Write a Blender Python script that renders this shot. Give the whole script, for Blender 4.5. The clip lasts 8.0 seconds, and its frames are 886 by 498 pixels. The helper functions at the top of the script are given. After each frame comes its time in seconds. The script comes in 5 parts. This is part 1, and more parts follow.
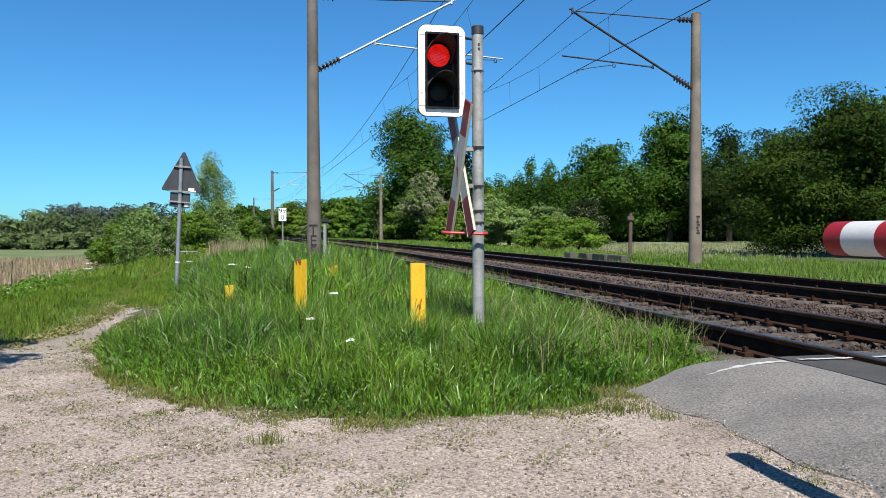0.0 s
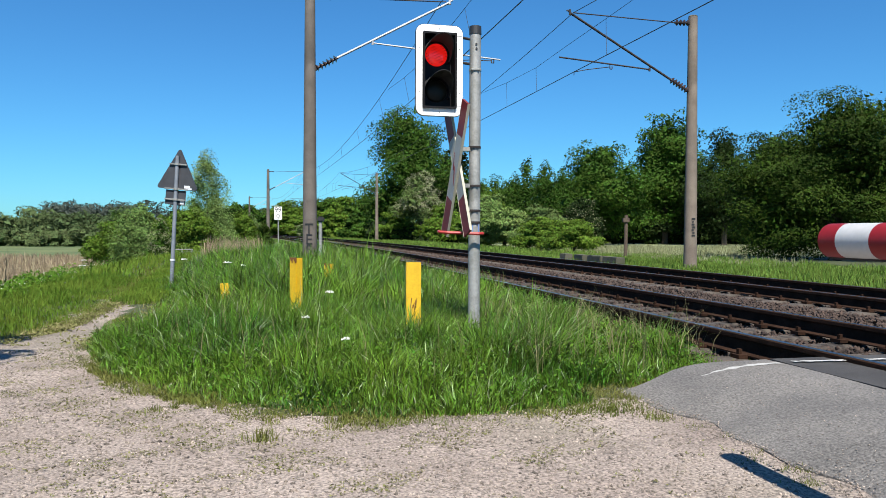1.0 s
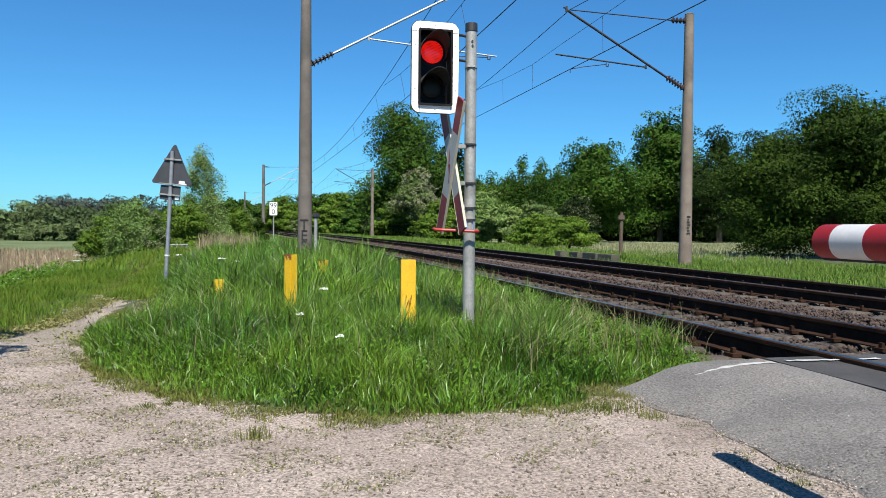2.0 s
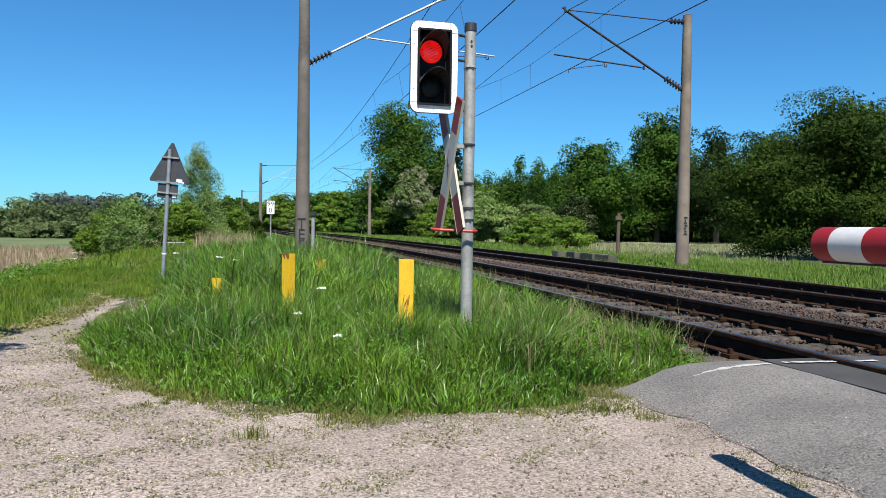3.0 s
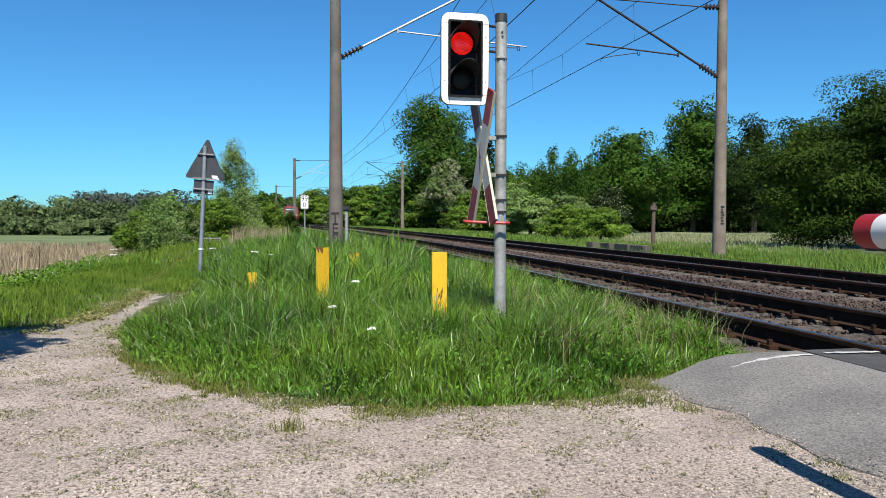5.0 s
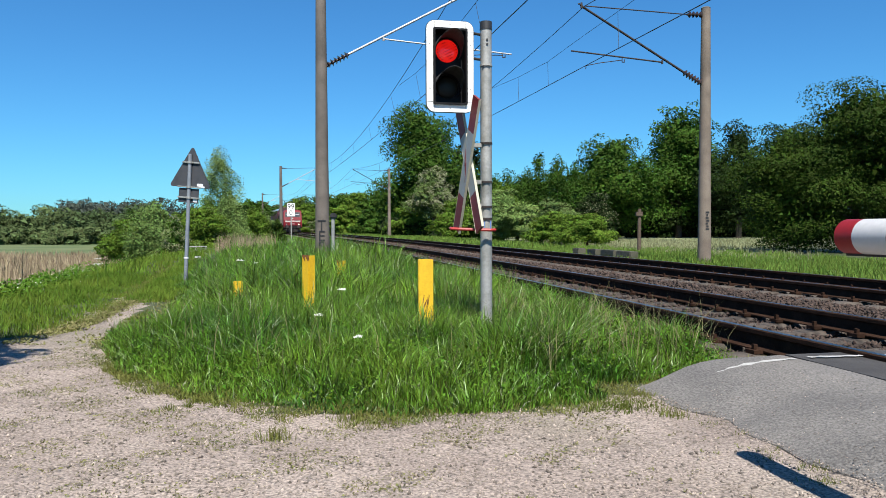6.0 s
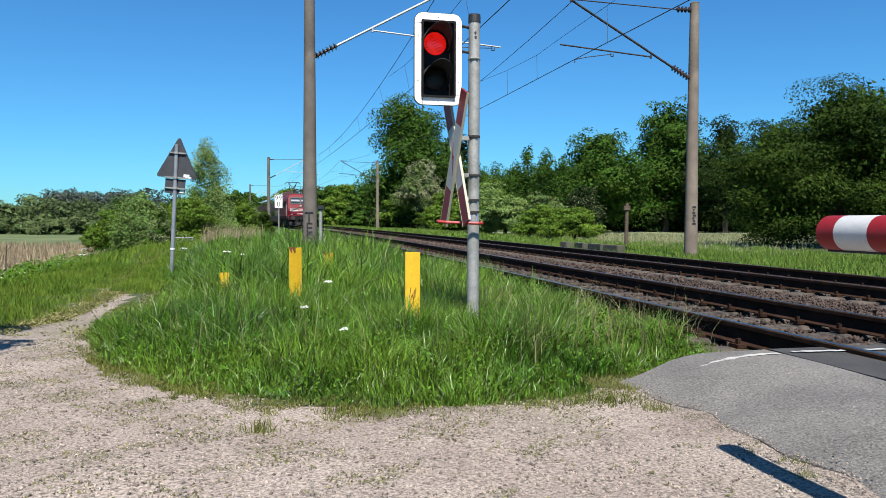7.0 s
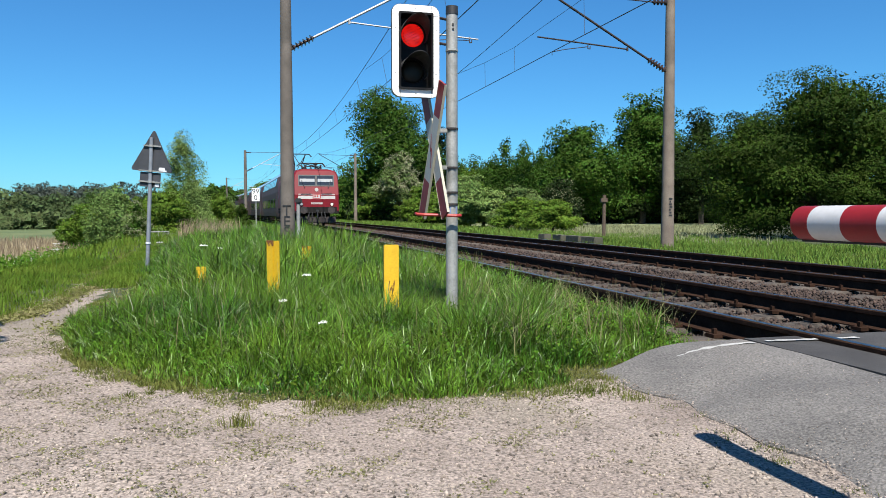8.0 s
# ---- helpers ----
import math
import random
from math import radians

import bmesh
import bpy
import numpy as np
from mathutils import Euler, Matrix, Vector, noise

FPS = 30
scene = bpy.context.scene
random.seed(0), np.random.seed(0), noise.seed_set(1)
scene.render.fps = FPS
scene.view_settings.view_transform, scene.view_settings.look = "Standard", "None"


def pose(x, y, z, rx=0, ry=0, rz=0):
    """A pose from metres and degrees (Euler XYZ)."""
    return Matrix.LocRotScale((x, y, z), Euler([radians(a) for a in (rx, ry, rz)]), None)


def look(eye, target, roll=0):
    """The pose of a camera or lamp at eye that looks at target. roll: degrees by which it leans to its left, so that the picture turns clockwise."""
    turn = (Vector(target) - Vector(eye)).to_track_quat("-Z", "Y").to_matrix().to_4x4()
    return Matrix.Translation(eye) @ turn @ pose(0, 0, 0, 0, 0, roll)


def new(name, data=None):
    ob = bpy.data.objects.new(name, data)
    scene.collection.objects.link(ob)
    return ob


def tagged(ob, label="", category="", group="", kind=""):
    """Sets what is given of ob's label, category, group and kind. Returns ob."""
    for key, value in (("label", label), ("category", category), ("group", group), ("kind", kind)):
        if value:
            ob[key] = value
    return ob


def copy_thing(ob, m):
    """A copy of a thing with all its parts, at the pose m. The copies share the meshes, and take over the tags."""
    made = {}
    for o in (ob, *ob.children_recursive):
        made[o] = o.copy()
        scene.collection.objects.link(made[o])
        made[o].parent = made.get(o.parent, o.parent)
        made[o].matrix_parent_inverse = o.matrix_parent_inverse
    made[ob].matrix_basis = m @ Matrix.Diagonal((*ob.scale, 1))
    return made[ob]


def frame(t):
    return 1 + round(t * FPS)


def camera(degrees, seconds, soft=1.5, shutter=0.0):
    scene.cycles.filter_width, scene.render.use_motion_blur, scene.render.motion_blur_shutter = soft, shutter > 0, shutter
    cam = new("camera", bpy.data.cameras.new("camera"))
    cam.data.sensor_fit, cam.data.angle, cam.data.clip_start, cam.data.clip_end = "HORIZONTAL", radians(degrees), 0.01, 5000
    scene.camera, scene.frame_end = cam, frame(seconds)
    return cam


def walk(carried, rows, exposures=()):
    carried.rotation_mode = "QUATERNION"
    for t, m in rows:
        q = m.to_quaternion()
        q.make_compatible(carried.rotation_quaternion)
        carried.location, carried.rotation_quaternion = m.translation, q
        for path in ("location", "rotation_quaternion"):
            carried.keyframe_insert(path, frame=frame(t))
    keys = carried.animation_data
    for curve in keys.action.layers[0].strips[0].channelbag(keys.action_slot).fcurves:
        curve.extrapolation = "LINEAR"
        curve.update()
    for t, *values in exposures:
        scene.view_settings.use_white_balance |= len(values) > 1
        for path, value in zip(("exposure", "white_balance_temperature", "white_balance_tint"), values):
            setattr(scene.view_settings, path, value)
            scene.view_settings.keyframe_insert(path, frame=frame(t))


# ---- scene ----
# ---- camera ----
cam = camera(60.3, 8.0, 0.5)
PATH = [
    (0.0, 0.000, 0.000, 0.870, -1.29, 0.25, 0.00),
    (0.5, 0.005, 0.001, 0.873, -1.24, 0.00, -0.07),
    (1.0, -0.004, -0.004, 0.862, -1.26, -0.27, -0.33),
    (1.5, 0.003, 0.006, 0.871, -1.48, -0.34, -0.25),
    (1.7, 0.002, 0.005, 0.872, -1.40, -0.40, -0.67),
    (2.8, -0.003, 0.001, 0.876, -2.16, -1.01, -0.38),
    (3.0, -0.009, 0.003, 0.877, -1.58, -0.86, -0.88),
    (3.5, -0.015, 0.009, 0.872, -1.49, -0.53, 0.86),
    (4.0, -0.011, 0.007, 0.870, -1.22, -0.73, 1.56),
    (4.2, -0.010, 0.008, 0.871, -1.45, -0.48, 1.77),
    (5.3, -0.005, 0.012, 0.875, -2.19, 0.00, 1.46),
    (5.5, -0.004, 0.012, 0.875, -2.14, -0.12, 1.14),
    (6.0, 0.003, 0.012, 0.877, -1.63, 0.19, 0.62),
    (6.5, 0.011, 0.009, 0.876, -1.74, -0.15, 0.15),
    (7.0, 0.014, 0.009, 0.880, -2.18, -0.23, -0.26),
    (7.5, 0.013, 0.014, 0.877, -2.83, 0.11, -0.51),
    (8.0, 0.013, 0.011, 0.877, -2.72, 0.03, -1.88),
]
walk(cam, [(t, pose(x, y, z, 90 + p, r, h)) for t, x, y, z, p, r, h in PATH])

# ---- light: clear early-summer noon, sun behind the camera ----
SUN_AZ, SUN_EL = math.atan2(0.12, -0.993), radians(55)
sky_world = bpy.data.worlds.new("sky")
scene.world = sky_world
sky_world.use_nodes = True
_nt = sky_world.node_tree
_sky = _nt.nodes.new("ShaderNodeTexSky")
_sky.sky_type, _sky.sun_disc = "NISHITA", False
_sky.sun_elevation, _sky.sun_rotation = SUN_EL, SUN_AZ
_sky.air_density, _sky.dust_density, _sky.ozone_density = 1.0, 0.12, 1.5
_tint = _nt.nodes.new("ShaderNodeMix")
_tint.data_type, _tint.blend_type = "RGBA", "MULTIPLY"
_tint.inputs[0].default_value = 1.0
_tint.inputs[7].default_value = (0.32, 0.83, 1.26, 1)
_nt.links.new(_sky.outputs[0], _tint.inputs[6])
_nt.links.new(_tint.outputs[2], _nt.nodes["Background"].inputs[0])
_nt.nodes["Background"].inputs[1].default_value = 0.055
sun = new("sun", bpy.data.lights.new("sun", "SUN"))
sun.data.energy, sun.data.angle, sun.data.color = 4.9, radians(0.53), (1.0, 0.95, 0.87)
sun.matrix_world = look(
    (math.sin(SUN_AZ) * math.cos(SUN_EL) * 50, math.cos(SUN_AZ) * math.cos(SUN_EL) * 50, math.sin(SUN_EL) * 50), (0, 0, 0))
scene.view_settings.exposure = 0.98


# ---- materials ----
def mat(name, a, b, scale=8.0, rough=0.8, metal=0.0, bump=0.0, bump_scale=60.0, vary=0.0, island=0.0,
        leaf=0.0, coat=0.0, c=None, fine=0.0, spec=0.5):
    """Two colours mixed by a coarse noise, a fine grain on top, optional third stain colour, relief and per-piece variation."""
    m = bpy.data.materials.new(name)
    m.use_nodes = True
    nt = m.node_tree
    N, L = nt.nodes, nt.links
    bsdf = N["Principled BSDF"]
    tc = N.new("ShaderNodeTexCoord")
    n1 = N.new("ShaderNodeTexNoise")
    n1.inputs["Scale"].default_value, n1.inputs["Detail"].default_value = scale, 6
    L.new(tc.outputs["Object"], n1.inputs["Vector"])
    ramp = N.new("ShaderNodeValToRGB")
    ramp.color_ramp.elements[0].position, ramp.color_ramp.elements[1].position = 0.35, 0.65
    ramp.color_ramp.elements[0].color, ramp.color_ramp.elements[1].color = (*a, 1), (*b, 1)
    L.new(n1.outputs["Fac"], ramp.inputs[0])
    col = ramp.outputs[0]
    if c:
        n3 = N.new("ShaderNodeTexNoise")
        n3.inputs["Scale"].default_value, n3.inputs["Detail"].default_value = scale * 0.27, 8
        L.new(tc.outputs["Object"], n3.inputs["Vector"])
        r3 = N.new("ShaderNodeValToRGB")
        r3.color_ramp.elements[0].position, r3.color_ramp.elements[1].position = 0.52, 0.68
        L.new(n3.outputs["Fac"], r3.inputs[0])
        mx = N.new("ShaderNodeMix")
        mx.data_type = "RGBA"
        L.new(r3.outputs[0], mx.inputs[0])
        L.new(col, mx.inputs[6])
        mx.inputs[7].default_value = (*c, 1)
        col = mx.outputs[2]
    if fine or vary or island:
        hsv = N.new("ShaderNodeHueSaturation")
        L.new(col, hsv.inputs["Color"])
        col = hsv.outputs[0]
        mul = N.new("ShaderNodeMath")
        mul.operation = "ADD"
        mul.inputs[0].default_value, mul.inputs[1].default_value = 1.0, 0.0
        if fine:
            nf = N.new("ShaderNodeTexNoise")
            nf.inputs["Scale"].default_value, nf.inputs["Detail"].default_value = bump_scale, 3
            L.new(tc.outputs["Object"], nf.inputs["Vector"])
            mr = N.new("ShaderNodeMapRange")
            mr.inputs[1].default_value, mr.inputs[2].default_value = 0.3, 0.7
            mr.inputs[3].default_value, mr.inputs[4].default_value = 1 - fine, 1 + fine
            L.new(nf.outputs["Fac"], mr.inputs[0])
            L.new(mr.outputs[0], mul.inputs[0])
        if vary or island:
            src = N.new("ShaderNodeObjectInfo").outputs["Random"] if vary else N.new("ShaderNodeNewGeometry").outputs["Random Per Island"]
            amt = vary or island
            mr = N.new("ShaderNodeMapRange")
            mr.inputs[3].default_value, mr.inputs[4].default_value = -amt, amt
            L.new(src, mr.inputs[0])
            L.new(mr.outputs[0], mul.inputs[1])
            if leaf:
                mh = N.new("ShaderNodeMapRange")
                mh.inputs[3].default_value, mh.inputs[4].default_value = 0.475, 0.515
                L.new(src, mh.inputs[0])
                L.new(mh.outputs[0], hsv.inputs["Hue"])
        L.new(mul.outputs[0], hsv.inputs["Value"])
    L.new(col, bsdf.inputs["Base Color"])
    bsdf.inputs["Roughness"].default_value, bsdf.inputs["Metallic"].default_value = rough, metal
    bsdf.inputs["Specular IOR Level"].default_value = spec
    bsdf.inputs["Coat Weight"].default_value = coat
    if bump:
        nb = N.new("ShaderNodeTexNoise")
        nb.inputs["Scale"].default_value, nb.inputs["Detail"].default_value = bump_scale, 5
        L.new(tc.outputs["Object"], nb.inputs["Vector"])
        bp = N.new("ShaderNodeBump")
        bp.inputs["Strength"].default_value, bp.inputs["Distance"].default_value = bump, 0.01
        L.new(nb.outputs["Fac"], bp.inputs["Height"])
        L.new(bp.outputs[0], bsdf.inputs["Normal"])
    if leaf:
        tr = N.new("ShaderNodeBsdfTranslucent")
        L.new(col, tr.inputs["Color"])
        ms = N.new("ShaderNodeMixShader")
        ms.inputs[0].default_value = leaf
        L.new(bsdf.outputs[0], ms.inputs[1])
        L.new(tr.outputs[0], ms.inputs[2])
        L.new(ms.outputs[0], N["Material Output"].inputs[0])
    return m


def glow(name, colour, strength):
    m = bpy.data.materials.new(name)
    m.use_nodes = True
    b = m.node_tree.nodes["Principled BSDF"]
    b.inputs["Base Color"].default_value = (*colour, 1)
    b.inputs["Emission Color"].default_value = (*colour, 1)
    b.inputs["Emission Strength"].default_value = strength
    b.inputs["Roughness"].default_value = 0.2
    return m


GRAVEL = mat("gravel", (0.189, 0.153, 0.130), (0.266, 0.221, 0.189), 1.2, 0.95, bump=1.0, bump_scale=65, fine=0.65, c=(0.162, 0.140, 0.106))
PEBBLE = mat("pebble", (0.151, 0.123, 0.100), (0.292, 0.246, 0.206), 5, 0.9, island=0.6)
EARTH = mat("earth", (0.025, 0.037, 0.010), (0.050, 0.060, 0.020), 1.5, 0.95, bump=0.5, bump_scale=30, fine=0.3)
MEADOW = mat("meadow", (0.121, 0.146, 0.060), (0.181, 0.201, 0.100), 0.3, 0.95, bump=0.5, bump_scale=20, fine=0.25)
FIELD = mat("field", (0.050, 0.080, 0.020), (0.100, 0.121, 0.041), 0.1, 0.95, fine=0.2, bump_scale=3)
ASPHALT = mat("asphalt", (0.097, 0.092, 0.087), (0.144, 0.135, 0.125), 1.6, 0.9, bump=1.0, bump_scale=75, fine=0.5, c=(0.174, 0.158, 0.138))
ASPHALT_DARK = mat("asphalt_patch", (0.028, 0.026, 0.025), (0.045, 0.043, 0.041), 3, 0.85, bump=0.6, bump_scale=110, fine=0.3)
LINE = mat("road_paint", (0.303, 0.299, 0.279), (0.382, 0.377, 0.362), 14, 0.75, bump=0.3, bump_scale=80, c=(0.171, 0.167, 0.156), fine=0.15)
BALLAST_BED = mat("ballast_bed", (0.025, 0.019, 0.015), (0.055, 0.041, 0.031), 4, 0.95, bump=1.0, bump_scale=25, fine=0.4)
STONE = mat("ballast_stone", (0.023, 0.014, 0.010), (0.058, 0.037, 0.028), 3, 0.9, island=0.4)
SLEEPER = mat("sleeper_concrete", (0.037, 0.029, 0.023), (0.075, 0.062, 0.050), 5, 0.9, bump=0.4, bump_scale=60, vary=0.2, c=(0.060, 0.041, 0.028), fine=0.15)
RUST = mat("rail_rust", (0.020, 0.010, 0.006), (0.037, 0.019, 0.012), 6, 0.95, bump=0.4, bump_scale=50, fine=0.25, spec=0.12)
RAILTOP = mat("rail_head", (0.32, 0.33, 0.36), (0.45, 0.46, 0.50), 10, 0.28, metal=1.0)
CONCRETE = mat("mast_concrete", (0.126, 0.100, 0.078), (0.181, 0.148, 0.116), 2.2, 0.9, bump=0.4, bump_scale=45, c=(0.085, 0.070, 0.055), fine=0.15)
CONCRETE_DARK = mat("mast_concrete_dark", (0.085, 0.073, 0.062), (0.126, 0.108, 0.093), 2.2, 0.9, bump=0.4, bump_scale=45, c=(0.055, 0.050, 0.043), fine=0.15)
GALV = mat("galvanised_steel", (0.238, 0.238, 0.221), (0.329, 0.329, 0.312), 9, 0.55, metal=0.35, bump=0.15, bump_scale=50, c=(0.170, 0.176, 0.159), fine=0.12)
STEEL_DARK = mat("dark_steel", (0.024, 0.022, 0.022), (0.049, 0.041, 0.039), 6, 0.7, metal=0.1, spec=0.2, fine=0.2)
ALU = mat("cantilever_tube", (0.324, 0.330, 0.337), (0.402, 0.408, 0.415), 5, 0.5, metal=0.4, fine=0.1)
WIRE = mat("wire", (0.045, 0.05, 0.055), (0.07, 0.075, 0.08), 5, 0.6, metal=0.5)
INSUL = mat("insulator_brown", (0.025, 0.018, 0.018), (0.04, 0.028, 0.026), 8, 0.3)
WHITE = mat("white_paint", (0.74, 0.74, 0.73), (0.84, 0.84, 0.83), 6, 0.45, c=(0.66, 0.66, 0.64), fine=0.04)
BLACK = mat("black_paint", (0.012, 0.012, 0.013), (0.022, 0.022, 0.022), 8, 0.5)
HOUSING = mat("signal_inside", (0.008, 0.008, 0.009), (0.016, 0.016, 0.017), 8, 0.5, spec=0.08)
VISOR = mat("visor_grey", (0.040, 0.040, 0.042), (0.060, 0.060, 0.062), 8, 0.7, spec=0.1)
LENS_OFF = mat("dark_lens", (0.010, 0.010, 0.009), (0.016, 0.016, 0.013), 8, 0.35, spec=0.15)
LENS_RED = glow("lit_red_lens", (0.85, 0.012, 0.008), 0.34)
LENS_GRID = mat("lens_ridge", (0.30, 0.01, 0.006), (0.38, 0.012, 0.01), 8, 0.2)
# white of the boards' face, greyed to carry its shade
CROSS_WHITE_SHADED = mat("cross_white_shaded", (0.297, 0.302, 0.297), (0.347, 0.352, 0.347), 5, 0.6, c=(0.258, 0.258, 0.248), fine=0.06)
CROSS_RED = mat("cross_red", (0.130, 0.011, 0.013), (0.171, 0.015, 0.018), 5, 0.6, fine=0.1)
# cream of the edges carries the warm sunlight falling on them
CROSS_EDGE_SUNLIT = mat("cross_edge_sunlit", (0.324, 0.305, 0.233), (0.389, 0.369, 0.292), 5, 0.7, fine=0.1)
RED = mat("red_paint", (0.276, 0.018, 0.015), (0.331, 0.028, 0.023), 7, 0.5, fine=0.06)
BOOM_RED = mat("boom_red", (0.171, 0.008, 0.011), (0.211, 0.011, 0.014), 5, 0.5, spec=0.3, fine=0.05)
BOOM_WHITE = mat("boom_white", (0.397, 0.397, 0.397), (0.455, 0.455, 0.455), 4, 0.4, fine=0.04)
YELLOW = mat("yellow_plastic", (0.510, 0.306, 0.007), (0.578, 0.367, 0.012), 9, 0.55, fine=0.08)
ORANGE = mat("faded_orange", (0.402, 0.175, 0.013), (0.486, 0.233, 0.016), 9, 0.6, fine=0.1)
RUSTY = mat("rusty_edge", (0.110, 0.037, 0.010), (0.160, 0.066, 0.015), 20, 0.8, fine=0.2)
SIGN_BACK = mat("sign_back", (0.031, 0.033, 0.038), (0.045, 0.047, 0.053), 5, 0.6, fine=0.06)
SIGN_POLE = mat("sign_pole", (0.156, 0.175, 0.201), (0.214, 0.233, 0.259), 7, 0.55, metal=0.2, fine=0.1)
STICKER = mat("sticker", (0.540, 0.558, 0.585), (0.630, 0.630, 0.648), 10, 0.5)
BLUE = mat("sticker_blue", (0.07, 0.16, 0.42), (0.12, 0.22, 0.5), 10, 0.5)
WOOD = mat("weathered_wood", (0.055, 0.037, 0.025), (0.091, 0.066, 0.045), 12, 0.9, bump=0.4, bump_scale=60, fine=0.2)
TROUGH = mat("old_concrete", (0.060, 0.058, 0.041), (0.110, 0.100, 0.075), 3, 0.95, bump=0.4, bump_scale=40, c=(0.035, 0.041, 0.020), fine=0.2)
BARK = mat("bark", (0.030, 0.023, 0.016), (0.060, 0.048, 0.035), 9, 0.95, bump=0.6, bump_scale=30, fine=0.25)
LOCO_RED = mat("locomotive_red", (0.126, 0.005, 0.010), (0.151, 0.006, 0.012), 1.5, 0.5, spec=0.25, c=(0.105, 0.008, 0.011), fine=0.05)
COACH_RED = mat("coach_paint", (0.060, 0.030, 0.028), (0.085, 0.045, 0.041), 1.2, 0.6, fine=0.1, spec=0.25)
# blue tint of the roof grey stands for reflected sky
COACH_ROOF_SHEEN = mat("coach_roof_sheen", (0.233, 0.259, 0.292), (0.285, 0.311, 0.343), 1.5, 0.3, coat=0.5, fine=0.06)
LOCO_GREY = mat("loco_grey", (0.010, 0.010, 0.009), (0.018, 0.016, 0.016), 4, 0.8, spec=0.1, fine=0.15)
ROOF_GREY = mat("loco_roof", (0.060, 0.045, 0.043), (0.096, 0.070, 0.066), 3, 0.6, fine=0.15)
GLASS_DARK = mat("train_glass", (0.02, 0.025, 0.03), (0.03, 0.035, 0.04), 3, 0.06, coat=0.5)
BLIND = mat("light_blind", (0.194, 0.214, 0.225), (0.233, 0.249, 0.257), 3, 0.5)
STRIPE = mat("light_stripe", (0.365, 0.352, 0.328), (0.425, 0.413, 0.395), 3, 0.5, fine=0.05)
HEADLAMP = glow("headlamp", (1.0, 0.88, 0.7), 0.55)
FLOWER = mat("white_flower", (0.599, 0.616, 0.564), (0.684, 0.684, 0.650), 5, 0.7)


def leafmat(name, a, b, scale=0.5, amount=0.30):
    return mat(name, a, b, scale, 0.7, island=0.4, leaf=amount * 0.42, spec=0.10)


GRASS = mat("grass_blades", (0.024, 0.074, 0.004), (0.108, 0.189, 0.016), 0.7, 0.42, island=0.8, leaf=0.05, spec=0.4)
GRASS_BANK = leafmat("bank_grass", (0.057, 0.112, 0.010), (0.114, 0.172, 0.022), 0.6)
WEED = leafmat("verge_weeds", (0.030, 0.085, 0.006), (0.085, 0.156, 0.014), 0.8)
GRASS_FRINGE = leafmat("grass_fringe", (0.085, 0.110, 0.020), (0.141, 0.146, 0.041), 2.0)
MOSS = leafmat("gravel_moss", (0.104, 0.109, 0.038), (0.181, 0.173, 0.073), 2.0)
GRASS_FAR = leafmat("grass_far_side", (0.059, 0.117, 0.016), (0.122, 0.191, 0.036), 0.5)
HAY = leafmat("grass_heads", (0.141, 0.135, 0.060), (0.201, 0.181, 0.100), 1.5, 0.2)
REED = leafmat("dry_reed", (0.201, 0.156, 0.096), (0.271, 0.221, 0.146), 0.4, 0.15)
MEADOW_HAY = leafmat("meadow_grass", (0.152, 0.169, 0.084), (0.211, 0.219, 0.126), 0.2, 0.2)
LEAF_OAK = leafmat("leaves_oak", (0.023, 0.058, 0.006), (0.048, 0.100, 0.011), 0.35)
# near-black green: the wood's inner shade is put into this leaf colour
LEAF_DARK_SHADE = leafmat("leaves_dark_shade", (0.009, 0.019, 0.004), (0.017, 0.033, 0.006), 0.35)
LEAF_OLIVE = leafmat("leaves_olive", (0.013, 0.031, 0.003), (0.035, 0.065, 0.006), 0.5)
LEAF_GREY = leafmat("leaves_willow", (0.056, 0.095, 0.025), (0.105, 0.151, 0.045), 0.4)
LEAF_BIRCH = leafmat("leaves_birch", (0.092, 0.154, 0.039), (0.162, 0.232, 0.067), 0.4)
LEAF_BRIGHT = leafmat("leaves_bright", (0.057, 0.109, 0.011), (0.101, 0.171, 0.019), 0.4)
# distance haze is put into these two leaf colours, paler and bluer
LEAF_FAR_HAZE = leafmat("leaves_far_haze", (0.044, 0.070, 0.026), (0.079, 0.110, 0.040), 0.06)
LEAF_BLUE_HAZE = leafmat("leaves_haze", (0.039, 0.053, 0.044), (0.056, 0.070, 0.056), 0.06)
BLOSSOM = leafmat("hawthorn_blossom", (0.144, 0.160, 0.083), (0.232, 0.236, 0.143), 0.8, 0.2)


# ---- mesh helpers ----
def link_bm(name, bm, material, parent=None, label="", smooth=False):
    me = bpy.data.meshes.new(name)
    bmesh.ops.recalc_face_normals(bm, faces=bm.faces)
    if smooth:
        for f in bm.faces:
            f.smooth = True
    bm.to_mesh(me)
    bm.free()
    me.materials.append(material)
    ob = new(name, me)
    if parent:
        ob.parent = parent
    if label:
        ob["label"] = label
    return ob


def part(name, bm, material, parent, label="", smooth=False):
    return link_bm(name, bm, material, parent, label, smooth)


def empty(name, m, label, category, group="", kind=""):
    ob = new(name)
    ob.empty_display_size = 0.2
    ob.matrix_world = m
    return tagged(ob, label, category, group, kind)


def box(bm, x0, x1, y0, y1, z0, z1, bevel=0.0):
    g = bmesh.ops.create_cube(bm, size=1.0)
    vs = g["verts"]
    for v in vs:
        v.co = ((x0 + x1) / 2 + v.co.x * (x1 - x0), (y0 + y1) / 2 + v.co.y * (y1 - y0), (z0 + z1) / 2 + v.co.z * (z1 - z0))
    if bevel:
        es = list({e for v in vs for e in v.link_edges})
        bmesh.ops.bevel(bm, geom=es, offset=bevel, segments=2, affect="EDGES")
    return bm


